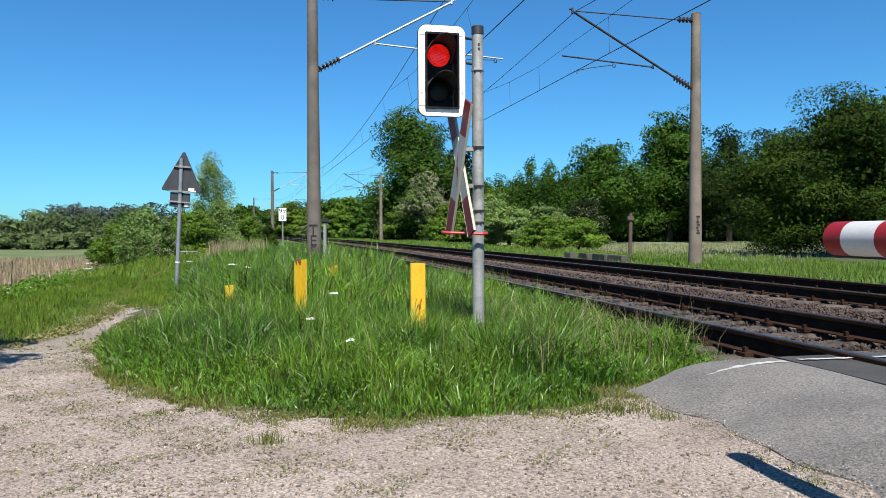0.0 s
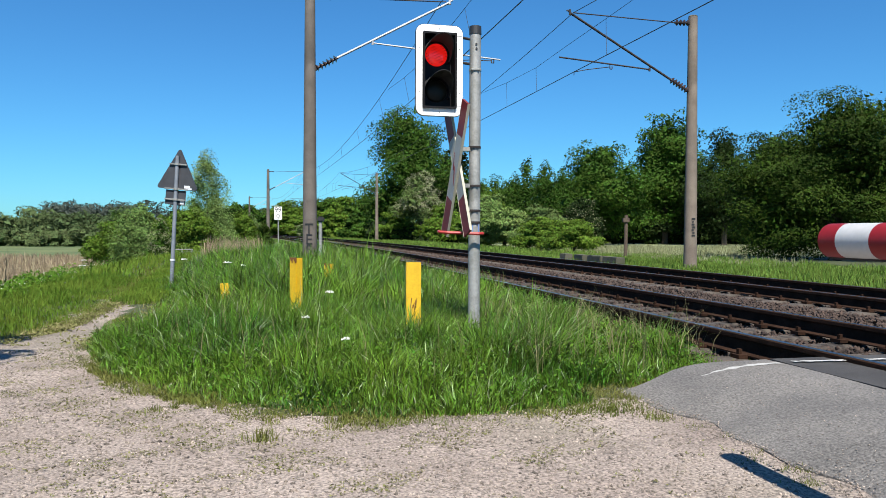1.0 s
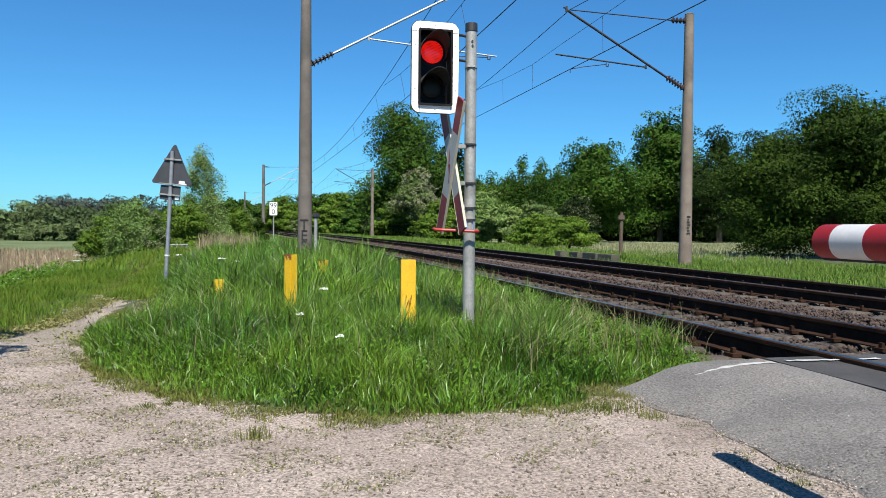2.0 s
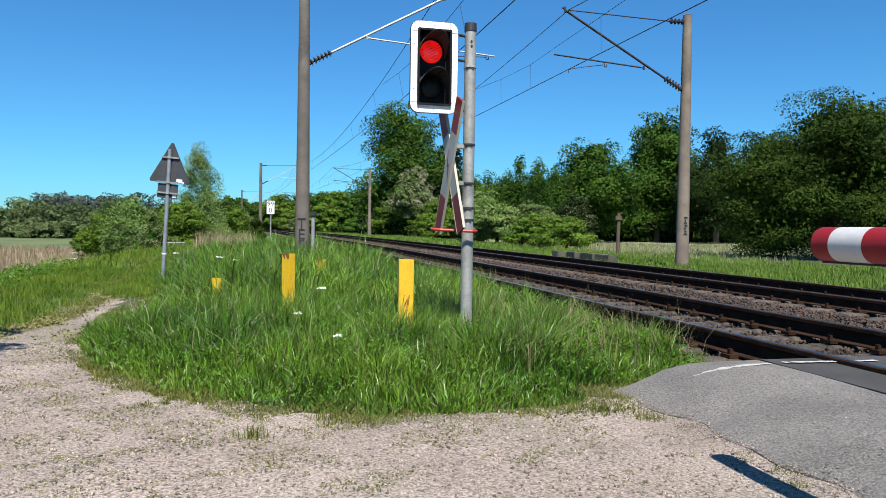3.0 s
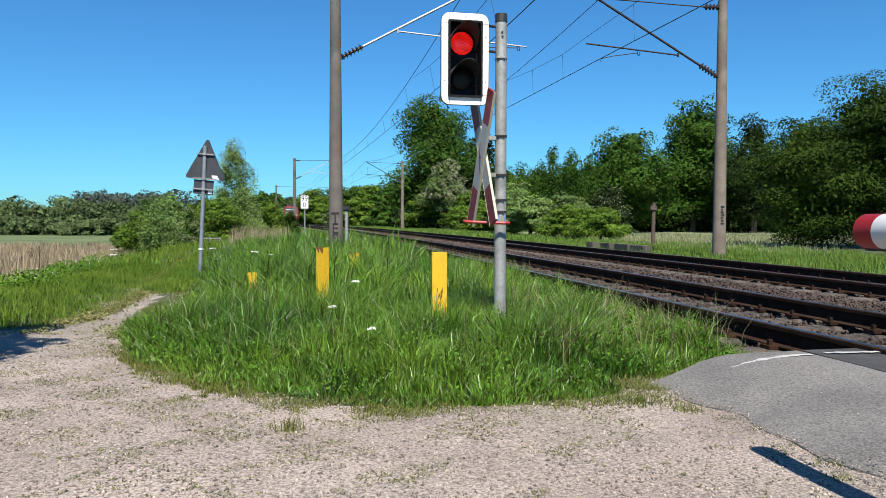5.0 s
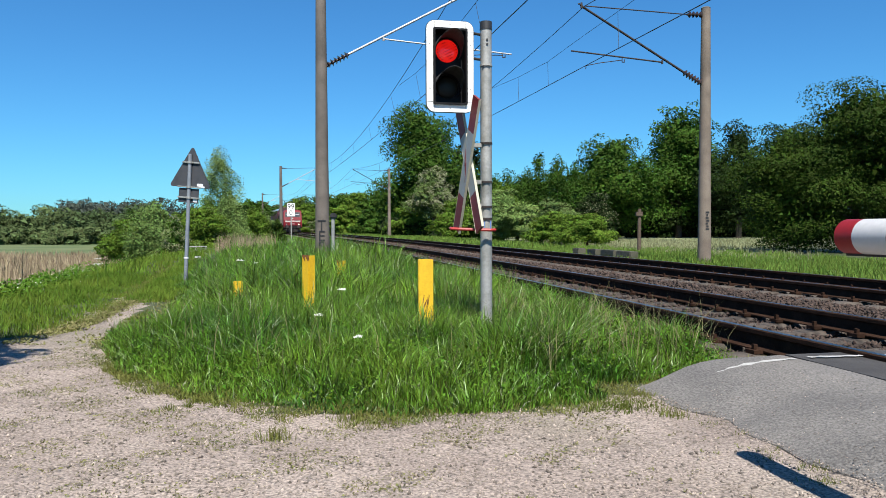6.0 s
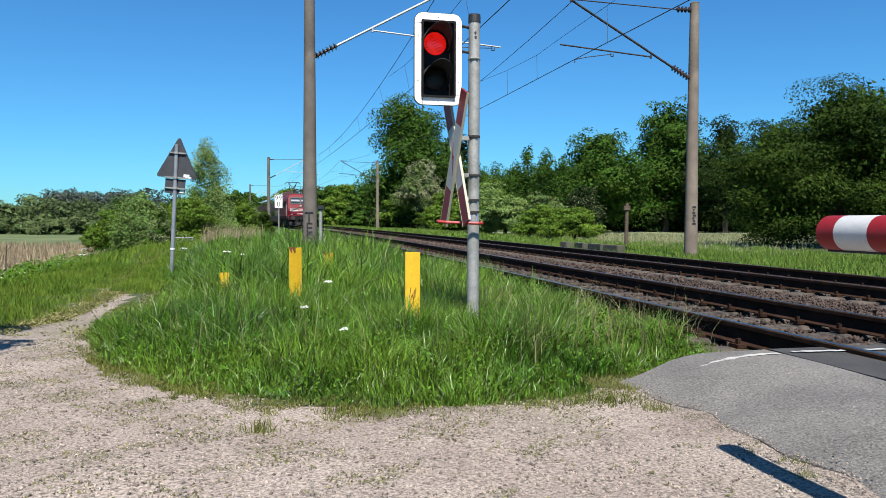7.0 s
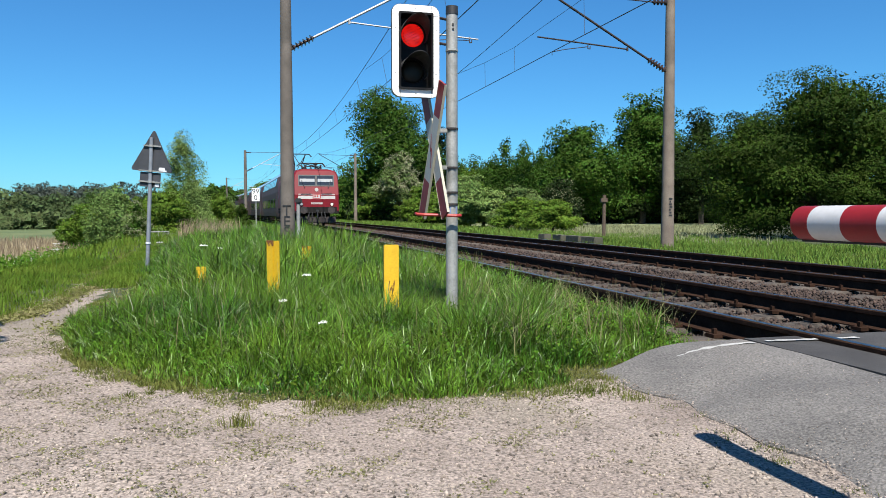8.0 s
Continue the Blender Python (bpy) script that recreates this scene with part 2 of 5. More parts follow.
def tube(bm, p, q, r0, r1=None, n=12, caps=True):
    p, q = Vector(p), Vector(q)
    r1 = r0 if r1 is None else r1
    m = Matrix.Translation((p + q) / 2) @ (q - p).to_track_quat("Z", "Y").to_matrix().to_4x4()
    bmesh.ops.create_cone(bm, cap_ends=caps, segments=n, radius1=r0, radius2=r1, depth=(q - p).length, matrix=m)
    return bm


def bent(bm, pts, r, n=8):
    for a, b in zip(pts[:-1], pts[1:]):
        tube(bm, a, b, r, r, n)
    for p in pts[1:-1]:
        bmesh.ops.create_uvsphere(bm, u_segments=n, v_segments=6, radius=r, matrix=Matrix.Translation(p))
    return bm


def B():
    return bmesh.new()


def mesh_np(name, verts, faces, material, per=4, smooth=False):
    """A mesh from numpy arrays with faces of one size."""
    me = bpy.data.meshes.new(name)
    me.vertices.add(len(verts))
    me.vertices.foreach_set("co", np.ascontiguousarray(verts, dtype=np.float32).ravel())
    me.loops.add(faces.size)
    me.loops.foreach_set("vertex_index", np.ascontiguousarray(faces, dtype=np.int32).ravel())
    me.polygons.add(len(faces))
    me.polygons.foreach_set("loop_start", np.arange(0, faces.size, per, dtype=np.int32))
    me.update(calc_edges=True)
    me.validate()
    me.materials.append(material)
    return me


rng = np.random.default_rng(7)


def noise2(x, y, s, seed=0.0):
    """Cheap smooth noise, about -1 to 1."""
    x, y = x / s, y / s
    return (np.sin(x * 1.7 + y * 2.3 + seed) + np.sin(x * 3.1 - y * 1.3 + 2.1 + seed * 1.7) + np.sin(-x * 2.2 + y * 3.7 + 4.0 + seed * 0.6)) / 3


def blades_mesh(name, x, y, z, h, w, material, lean=0.45, towards=None):
    """Grass blades: tapered, bending strips with a pointed tip at the places given."""
    n = len(x)
    a = rng.uniform(0, 2 * np.pi, n)
    la = rng.uniform(0, 2 * np.pi, n) if towards is None else towards
    l = rng.uniform(0.05, lean, n) * h
    cx, cy = np.cos(a) * w / 2, np.sin(a) * w / 2
    lx, ly = np.cos(la) * l, np.sin(la) * l
    v = np.zeros((n, 5, 3))
    for k, (f, g, ww) in enumerate(((0, 0, 1), (0.58, 0.34, 0.85), (1.0, 1.0, 0.0))):
        hz = z + h * f * (1 - 0.30 * g * np.minimum(1.0, l / np.maximum(h, 1e-6)))
        if k == 2:
            v[:, 4] = np.stack([x + lx, y + ly, hz], 1)
        else:
            v[:, 2 * k] = np.stack([x + lx * g - cx * ww, y + ly * g - cy * ww, hz], 1)
            v[:, 2 * k + 1] = np.stack([x + lx * g + cx * ww, y + ly * g + cy * ww, hz], 1)
    base = np.arange(n)[:, None] * 5
    f = np.concatenate([base + np.array([[0, 1, 3]]), base + np.array([[0, 3, 2]]), base + np.array([[2, 3, 4]])])
    return mesh_np(name, v.reshape(-1, 3), f, material, 3)


def stones_mesh(name, x, y, z, s, material):
    """Angular stones: squashed, twisted four-sided lumps, flat underneath."""
    n = len(x)
    o = np.array([[1, 0, 0], [-1, 0, 0], [0, 1, 0], [0, -1, 0], [0, 0, 1], [0, 0, -1]], float)
    v = o[None] * rng.uniform(0.6, 1.1, (n, 6, 1)) + rng.uniform(-0.28, 0.28, (n, 6, 3))
    v *= s[:, None, None] * np.stack([rng.uniform(0.7, 1.2, n), rng.uniform(0.7, 1.2, n), rng.uniform(0.5, 0.9, n)], 1)[:, None]
    a = rng.uniform(0, 2 * np.pi, n)
    ca, sa = np.cos(a)[:, None], np.sin(a)[:, None]
    vx, vy = v[:, :, 0] * ca - v[:, :, 1] * sa, v[:, :, 0] * sa + v[:, :, 1] * ca
    v = np.stack([vx + x[:, None], vy + y[:, None], v[:, :, 2] + z[:, None]], 2)
    v[:, :4, 2] -= 0.25 * s[:, None]
    t = np.array([[0, 2, 4], [2, 1, 4], [1, 3, 4], [3, 0, 4], [1, 2, 0], [0, 3, 1]])
    f = (np.arange(n)[:, None, None] * 6 + t[None]).reshape(-1, 3)
    return mesh_np(name, v.reshape(-1, 3), f, material, 3)


def sprays_mesh(name, p, nrm, s, material):
    """Leaf sprays of crowns: three-cornered pieces facing roughly outwards."""
    n = len(p)
    d = nrm + rng.normal(0, 0.6, (n, 3))
    d /= np.linalg.norm(d, axis=1)[:, None] + 1e-9
    a = np.cross(d, rng.normal(0, 1, (n, 3)))
    a /= np.linalg.norm(a, axis=1)[:, None] + 1e-9
    b = np.cross(d, a)
    s = s[:, None]
    k = rng.uniform(0.5, 0.85, (n, 1))
    v = np.stack([p - a * s * 0.9 - b * s * k * 0.6, p + a * s - b * s * 0.3 * k, p + b * s * k + a * s * rng.uniform(-0.5, 0.5, (n, 1))], 1)
    return mesh_np(name, v.reshape(-1, 3), np.arange(3 * n).reshape(-1, 3), material, 3)


def leaves_mesh(name, p, nrm, s, material):
    """Leaf clumps: folded four-cornered leaves facing roughly outwards."""
    n = len(p)
    d = nrm + rng.normal(0, 0.75, (n, 3))
    d /= np.linalg.norm(d, axis=1)[:, None] + 1e-9
    a = np.cross(d, rng.normal(0, 1, (n, 3)))
    a /= np.linalg.norm(a, axis=1)[:, None] + 1e-9
    b = np.cross(d, a)
    s = s[:, None]
    k = rng.uniform(0.45, 0.8, (n, 1))
    v = np.stack([p - a * s, p + b * s * k - d * s * 0.25, p + a * s, p - b * s * k - d * s * 0.25], 1)
    base = np.arange(n)[:, None] * 4
    f = np.concatenate([base + np.array([[0, 1, 2]]), base + np.array([[0, 2, 3]])])
    return mesh_np(name, v.reshape(-1, 3), f, material, 3)


# ---- plan of the line: u runs along the rails, off across them from the middle between both tracks ----
PHI0, CURVE, STRAIGHT = 12.65, 0.031, 22.0
NX, NY = math.cos(radians(12.65)), math.sin(radians(12.65))
U = np.arange(-40.0, 720.0, 1.0)
_h = np.radians(PHI0 + CURVE * np.maximum(0, U - STRAIGHT))
_x, _y = -np.sin(_h), np.cos(_h)
CXs = np.concatenate([[0], np.cumsum((_x[1:] + _x[:-1]) / 2)])
CYs = np.concatenate([[0], np.cumsum((_y[1:] + _y[:-1]) / 2)])
CXs += 6.75 * NX - np.interp(0, U, CXs)
CYs += 6.75 * NY - np.interp(0, U, CYs)


def line_at(u, off=0.0):
    """Place and heading (radians, to the left of +y) on the line."""
    h = np.interp(u, U, _h)
    return np.interp(u, U, CXs) + np.cos(h) * off, np.interp(u, U, CYs) + np.sin(h) * off, h


def line_pose(u, off=0.0, z=0.0):
    x, y, h = line_at(u, off)
    return Matrix.Translation((x, y, z)) @ Matrix.Rotation(h, 4, "Z")


def to_uc(x, y):
    """Near the crossing: distance along the rails and across them from the eye's foot."""
    return -NY * x + NX * y, NX * x + NY * y


def verge_near(x):
    """The verge's edge towards the gravel."""
    return np.interp(x, [-7.5, -5.0, -4.55, -3.8, -3.3, -2.6, -1.8, -1.0, -0.3, 0.3, 1.0, 1.4, 1.7, 2.8, 4.5],
                     [12.9, 12.5, 11.4, 8.8, 7.1, 5.9, 5.1, 4.65, 4.45, 4.5, 4.85, 5.1, 5.45, 5.75, 6.3])


def drop(x, y):
    """How far the low ground beside the line lies under the track's formation."""
    k = np.clip((-(x + 5.9 + 0.235 * (y - 8))) / 3.6, 0, 1)
    return k * k * (3 - 2 * k) * 1.75


def ground_z(x, y):
    return -0.235 - drop(x, y) - 0.08 * np.clip((to_uc(x, y)[1] - 11) / 6, 0, 1)


# ---- ground: one sheet to the horizon ----
def nearest_line(x, y):
    u = y.copy()
    for _ in range(4):
        h = np.interp(u, U, _h)
        u = u + (x - np.interp(u, U, CXs)) * -np.sin(h) + (y - np.interp(u, U, CYs)) * np.cos(h)
        u = np.clip(u, -39, 700)
    h = np.interp(u, U, _h)
    off = (x - np.interp(u, U, CXs)) * np.cos(h) + (y - np.interp(u, U, CYs)) * np.sin(h)
    return u, off


def build_ground():
    xs = np.concatenate([-np.geomspace(3000, 40, 14), np.arange(-38, -8, 2.0), np.arange(-8, 6, 0.16), np.arange(6, 40, 2.0), np.geomspace(42, 3000, 14)])
    ys = np.concatenate([-np.geomspace(3000, 6, 12), np.arange(-4, 1.5, 0.5), np.arange(1.5, 14, 0.16), np.arange(14, 130, 2.0), np.geomspace(132, 4500, 20)])
    gx, gy = np.meshgrid(xs, ys)
    x, y = gx.ravel(), gy.ravel()
    u, off = nearest_line(x, y)
    z = ground_z(x, y) + 0.018 * noise2(x, y, 0.7) + 0.02 * noise2(x, y, 2.3, 1.0)
    bed = (np.abs(off) < 3.7) & (u < 690)
    z = np.where(bed, -0.34, z)
    z = np.where((u < 4.75) & (u > -3) & (off > -4.12) & (off < 14), -0.40, z)
    v = np.stack([x, y, z], 1)
    nx, ny = len(xs), len(ys)
    i = (np.arange(ny - 1)[:, None] * nx + np.arange(nx - 1)[None]).ravel()
    f = np.stack([i, i + 1, i + nx + 1, i + nx], 1)
    me = mesh_np("ground", v, f, GRAVEL)
    for m in (EARTH, BALLAST_BED, MEADOW, FIELD):
        me.materials.append(m)
    c = v[f].mean(1)
    cu, co = nearest_line(c[:, 0], c[:, 1])
    jit = 0.10 * noise2(c[:, 0], c[:, 1], 0.25) + 0.1 * noise2(c[:, 0], c[:, 1], 0.6, 3)
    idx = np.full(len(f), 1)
    gravel = (c[:, 1] < verge_near(c[:, 0]) + jit) & (co < -3.8) & (c[:, 0] > -4.4 + 0.1 * np.minimum(0, 8 - c[:, 1]) * 2.2 + jit) & (c[:, 1] < 13.6)
    gravel |= (c[:, 1] < 7.4) & (c[:, 1] > -40) & (co < -4.0) & (c[:, 0] > -30)
    gravel &= c[:, 1] < verge_near(c[:, 0]) + jit
    idx[gravel] = 0
    idx[(np.abs(co) < 3.9) & (cu < 690)] = 2
    idx[(co > 9.5) & (c[:, 1] > 3) & (c[:, 0] < 0.43 * c[:, 1])] = 3
    idx[(c[:, 0] < -13) & (idx == 1)] = 4
    idx[(c[:, 1] > 135) & (idx == 1)] = 4
    me.polygons.foreach_set("material_index", idx.astype(np.int32))
    tagged(new("ground", me), "pale gravel, grass verge and low meadow ground beside the railway", "ground", kind="structure")


def uc_slab(name, u0, u1, c0, c1, z0, z1, material, label, parent=None, thick=0.25, waver=0.0, nu=24):
    """A slab laid across the line: height z0 at c0 and z1 at c1, with a slightly ragged edge at c0."""
    bm = B()
    rows = []
    nc = 10
    for i in range(nu + 1):
        u = u0 + (u1 - u0) * i / nu
        row = []
        for j in range(nc + 1):
            k = j / nc
            w = waver * (math.sin(u * 5.1) + math.sin(u * 11.3 + 1) * 0.6 + math.sin(u * 2.3)) * (1 - k) if waver else 0
            # rounded corner of the paving at its far end
            c = c0 + (c1 - c0) * k + w
            uu = u + (0.05 * math.sin(c * 7) * (i == nu) if waver else 0)
            row.append(bm.verts.new((-NY * uu + NX * c, NX * uu + NY * c, z0 + (z1 - z0) * (1 - (1 - k) ** 2) + (0.006 * math.sin(u * 3 + c * 4) if waver else 0))))
        rows.append(row)
    for a, b in zip(rows[:-1], rows[1:]):
        for j in range(nc):
            bm.faces.new((a[j], a[j + 1], b[j + 1], b[j]))
    g = bmesh.ops.extrude_face_region(bm, geom=bm.faces[:])
    for v in g["geom"]:
        if isinstance(v, bmesh.types.BMVert):
            v.co.z -= thick
    ob = link_bm(name, bm, material, parent)
    if label:
        tagged(ob, label, "road", kind="structure")
    return ob


def build_road():
    uc_slab("road", -3.0, 4.85, 2.42, 3.50, -0.235, -0.042, ASPHALT, "worn pale grey asphalt road edge at the level crossing", waver=0.05, nu=60)
    crossing = empty("crossing_surface", Matrix(), "dark asphalt panels between the rails of the crossing", "crossing", kind="structure")
    T1, T2 = 4.75, 8.75
    for a, b in ((3.50, T1 - 0.80), (T1 - 0.66, T1 + 0.66), (T1 + 0.80, T2 - 0.80), (T2 - 0.66, T2 + 0.66), (T2 + 0.80, 12.5)):
        uc_slab("panel", -3.0, 4.78, a + 0.006, b, -0.034, -0.034, ASPHALT_DARK, "", crossing, 0.3)
    # painted edge line, in worn stretches
    line = empty("edge_line", Matrix(), "worn white painted road edge line", "road marking", kind="structure")
    for a, b in ((2.44, 2.62), (2.625, 3.05), (3.054, 3.46), (3.56, 4.3)):
        bm = B()
        n = 14
        rows = []
        for i in range(n + 1):
            c = a + (b - a) * i / n
            zc = -0.235 + (1 - (1 - (c - 2.42) / 1.08) ** 2) * 0.193 if c < 3.5 else -0.034
            uc = 4.60 + 0.03 * math.sin((c - 2.2) * 2.2)
            w = 0.015 + 0.010 * min(1, (c - 2.44) / 0.8) + 0.006 * math.sin(c * 31) + 0.006 * math.sin(c * 57)
            rows.append([bm.verts.new((-NY * q + NX * c, NX * q + NY * c, zc + 0.010)) for q in (uc - w, uc + w * (0.9 + 0.2 * math.sin(c * 43)))])
        for r0, r1 in zip(rows[:-1], rows[1:]):
            bm.faces.new((r0[0], r0[1], r1[1], r1[0]))
        part("paint_stretch", bm, LINE, line)


# ---- railway ----
RAIL_PROFILE = [(-0.075, -0.172), (-0.075, -0.160), (-0.012, -0.142), (-0.009, -0.055), (-0.036, -0.040), (-0.036, -0.008), (-0.028, 0.0),
                (0.028, 0.0), (0.036, -0.008), (0.036, -0.040), (0.009, -0.055), (0.012, -0.142), (0.075, -0.160), (0.075, -0.172)]


def sweep(profile, off, us, closed=True):
    bm = B()
    prev = None
    for u in us:
        x, y, h = line_at(u, off)
        ring = [bm.verts.new((x + math.cos(h) * a, y + math.sin(h) * a, z)) for a, z in profile]
        if prev:
            m = len(ring)
            for i in range(m if closed else m - 1):
                bm.faces.new((prev[i], prev[(i + 1) % m], ring[(i + 1) % m], ring[i]))
        prev = ring
    return bm


def sleeper_mesh():
    bm = B()
    xs = (-1.30, -1.05, -0.45, 0.45, 1.05, 1.30)
    tops = (-0.215, -0.178, -0.205, -0.205, -0.178, -0.215)
    rows = []
    for x, t in zip(xs, tops):
        rows.append([bm.verts.new(p) for p in ((x, -0.15, -0.36), (x, -0.15, t - 0.03), (x, -0.10, t), (x, 0.10, t), (x, 0.15, t - 0.03), (x, 0.15, -0.36))])
    for a, b in zip(rows[:-1], rows[1:]):
        for i in range(5):
            bm.faces.new((a[i], a[i + 1], b[i + 1], b[i]))
    bm.faces.new(rows[0])
    bm.faces.new(rows[-1][::-1])
    n0 = len(bm.faces)
    for s in (-1, 1):
        for e in (-1, 1):
            x = s * 0.7525 + e * 0.115
            box(bm, x - 0.045, x + 0.045, -0.06, 0.06, -0.182, -0.150)
            box(bm, x - 0.016, x + 0.016, -0.018, 0.018, -0.150, -0.105)
    bm.faces.ensure_lookup_table()
    for f in bm.faces[n0:]:
        f.material_index = 1
    bmesh.ops.recalc_face_normals(bm, faces=bm.faces)
    me = bpy.data.meshes.new("sleeper")
    bm.to_mesh(me)
    bm.free()
    me.materials.append(SLEEPER)
    me.materials.append(RUST)
    return me


def build_tracks():
    sm = sleeper_mesh()
    us = np.concatenate([np.arange(-30, 30, 5.0), np.arange(30, 600, 4.0)])
    for off in (-2.0, 2.0):
        track = empty("railway_track", Matrix(), "rusty steel railway track on concrete sleepers in brown ballast", "railway track", "tracks", "structure")
        for s in (-0.7525, 0.7525):
            rail = part("rail", sweep(RAIL_PROFILE, off + s, us), RUST, track)
            part("running_surface", sweep([(-0.024, 0.0015), (0.024, 0.0015), (0.024, -0.004), (-0.024, -0.004)], off + s, us), RAILTOP, rail, "polished rail head")
        for i in range(210):
            ob = new("sleeper", sm)
            ob.parent = track
            jitter = rng.uniform(-0.012, 0.012)
            ob.matrix_world = line_pose(5.1 + 0.6 * i, off, rng.uniform(-0.006, 0.0)) @ Matrix.Rotation(jitter, 4, "Z")


def build_ballast():
    def lay(u, off, z, s, name):
        x, y, _ = line_at(u, off)
        return stones_mesh(name, x, y, z, s, STONE)
    spans = []
    # near: dense small stones; farther: fewer and coarser
    for u0, u1, dens, s0, s1 in ((4.9, 12, 380, 0.023, 0.044), (12, 28, 95, 0.04, 0.07), (28, 70, 20, 0.08, 0.13)):
        n = int((u1 - u0) * 8.4 * dens)
        u, off = rng.uniform(u0, u1, n), rng.uniform(-4.2, 4.2, n)
        s = rng.uniform(s0, s1, n)
        edge = np.abs(off) - 3.5
        z = -0.235 + rng.uniform(-0.02, 0.03, n) - np.clip(edge, 0, 1) * 0.25
        inner = np.abs(off) < 0.7
        z = np.where(inner, z + 0.03, z)
        spans.append((u, off, z, s))
    u, off, z, s = [np.concatenate(a) for a in zip(*spans)]
    me = lay(u, off, z, s, "ballast")
    tagged(new("ballast", me), "loose brown crushed stone ballast between the sleepers", "ballast", kind="stuff")


# ---- overhead line ----
def insulator(bm, p, q, r=0.05, sheds=5):
    p, q = Vector(p), Vector(q)
    tube(bm, p, q, r * 0.45)
    d = q - p
    for i in range(sheds):
        c = p + d * ((i + 0.5) / sheds)
        tube(bm, c - d.normalized() * 0.022, c + d.normalized() * 0.022, r * 1.25, r * 0.6, 12)


# distances out from the mast's axis and heights: slanting tube, registration tube, drop bracket and steady arm
PULL_OFF = dict(foot=(0.17, 5.48), tube=(0.74, 5.78), tip=(4.0, 7.56), reg=((1.43, 6.04), (4.32, 6.25)), hook=(2.72, 6.10), arm=(3.86, 5.84))
PUSH_OFF = dict(foot=(0.16, 5.55), tube=(0.74, 5.87), tip=(3.89, 7.60), reg=((1.71, 6.33), (5.39, 6.07)), hook=(5.13, 6.08), arm=(4.10, 5.98))


def build_mast(u, off, side, material, label, arms, metal):
    """A round tapered concrete mast; side is +1 where its track lies towards +off."""
    mast = empty("catenary_mast", line_pose(u, off, -0.25), label, "catenary mast", "catenary masts")
    bm = B()
    tube(bm, (0, 0, -0.6), (0, 0, 7.72), 0.205, 0.135, 24, False)
    shaft = part("shaft", bm, material, mast, smooth=False)
    for f in shaft.data.polygons:
        f.use_smooth = len(f.vertices) == 4

    def at(q, dz=0.0):
        return (side * q[0], 0, q[1] + dz)

    tip = arms["tip"]
    bm = B()
    tube(bm, (0, 0, 7.72), (0, 0, 7.75), 0.14, 0.11, 20)
    part("cap", bm, TROUGH, mast)
    bm = B()
    insulator(bm, at(arms["foot"]), at(arms["tube"]), 0.085, 6)
    part("insulator", bm, INSUL, mast, "ribbed brown insulator")
    bm = B()
    tube(bm, at(arms["tube"]), at(tip), 0.034)
    bent(bm, [at(tip), (side * (tip[0] + 0.07), 0, tip[1] + 0.07), (side * (tip[0] + 0.10), 0, tip[1] + 0.05)], 0.022)
    tube(bm, at(tip, -0.06), at(tip, 0.10), 0.04, 0.03, 8)
    part("bracket_tube", bm, metal, mast, "slanting cantilever tube")
    bm = B()
    tube(bm, (side * 0.62, 0, 7.50), at((tip[0] - 0.10, tip[1] + 0.01)), 0.017)
    part("stay", bm, STEEL_DARK, mast)
    bm = B()
    insulator(bm, (side * 0.14, 0, 7.52), (side * 0.62, 0, 7.50), 0.075, 4)
    part("insulator", bm, INSUL, mast, "ribbed brown insulator")
    r0, r1 = arms["reg"]
    bm = B()
    tube(bm, at(r0), at(r1), 0.023)
    tube(bm, at(r0, -0.05), at(r0, 0.06), 0.035, 0.03, 8)
    part("registration_tube", bm, metal, mast)
    hook, arm = arms["hook"], arms["arm"]
    d = 1 if arm[0] > hook[0] else -1
    bm = B()
    bent(bm, [at(hook, 0.04), at(hook, -0.11), (side * (hook[0] - d * 0.07), 0, hook[1] - 0.11), (side * (hook[0] - d * 0.07), 0, hook[1] - 0.03)], 0.014)
    part("drop_bracket", bm, STEEL_DARK, mast)
    bm = B()
    bent(bm, [at(hook, -0.05), (side * (hook[0] * 0.35 + arm[0] * 0.65), 0, hook[1] * 0.35 + arm[1] * 0.65), at(arm), at(arm, -0.10)], 0.012)
    part("steady_arm", bm, STEEL_DARK, mast)
    for z in (arms["foot"][1], 7.52):
        bm = B()
        box(bm, min(side * 0.10, side * 0.20), max(side * 0.10, side * 0.20), -0.05, 0.05, z - 0.05, z + 0.05, 0.008)
        part("clamp", bm, STEEL_DARK, mast)
    return mast


def wrap_text(txt, size, r, z, turn, parent, material, r_in=0.0):
    """Letters laid round a shaft of radius r."""
    cu = bpy.data.curves.new("letter", "FONT")
    cu.body, cu.size, cu.align_x, cu.align_y = txt, size, "CENTER", "CENTER"
    tmp = bpy.data.objects.new("letter", cu)
    scene.collection.objects.link(tmp)
    me = bpy.data.meshes.new_from_object(tmp.evaluated_get(bpy.context.evaluated_depsgraph_get()))
    bpy.data.objects.remove(tmp)
    bm = B()
    bm.from_mesh(me)
    bmesh.ops.triangulate(bm, faces=bm.faces)
    bmesh.ops.subdivide_edges(bm, edges=bm.edges, cuts=3, use_grid_fill=True)
    for v in bm.verts:
        a = turn + v.co.x / r
        v.co = (math.cos(a) * (r + 0.004), math.sin(a) * (r + 0.004), z + v.co.y)
    return part("painted_letter", bm, material, parent)


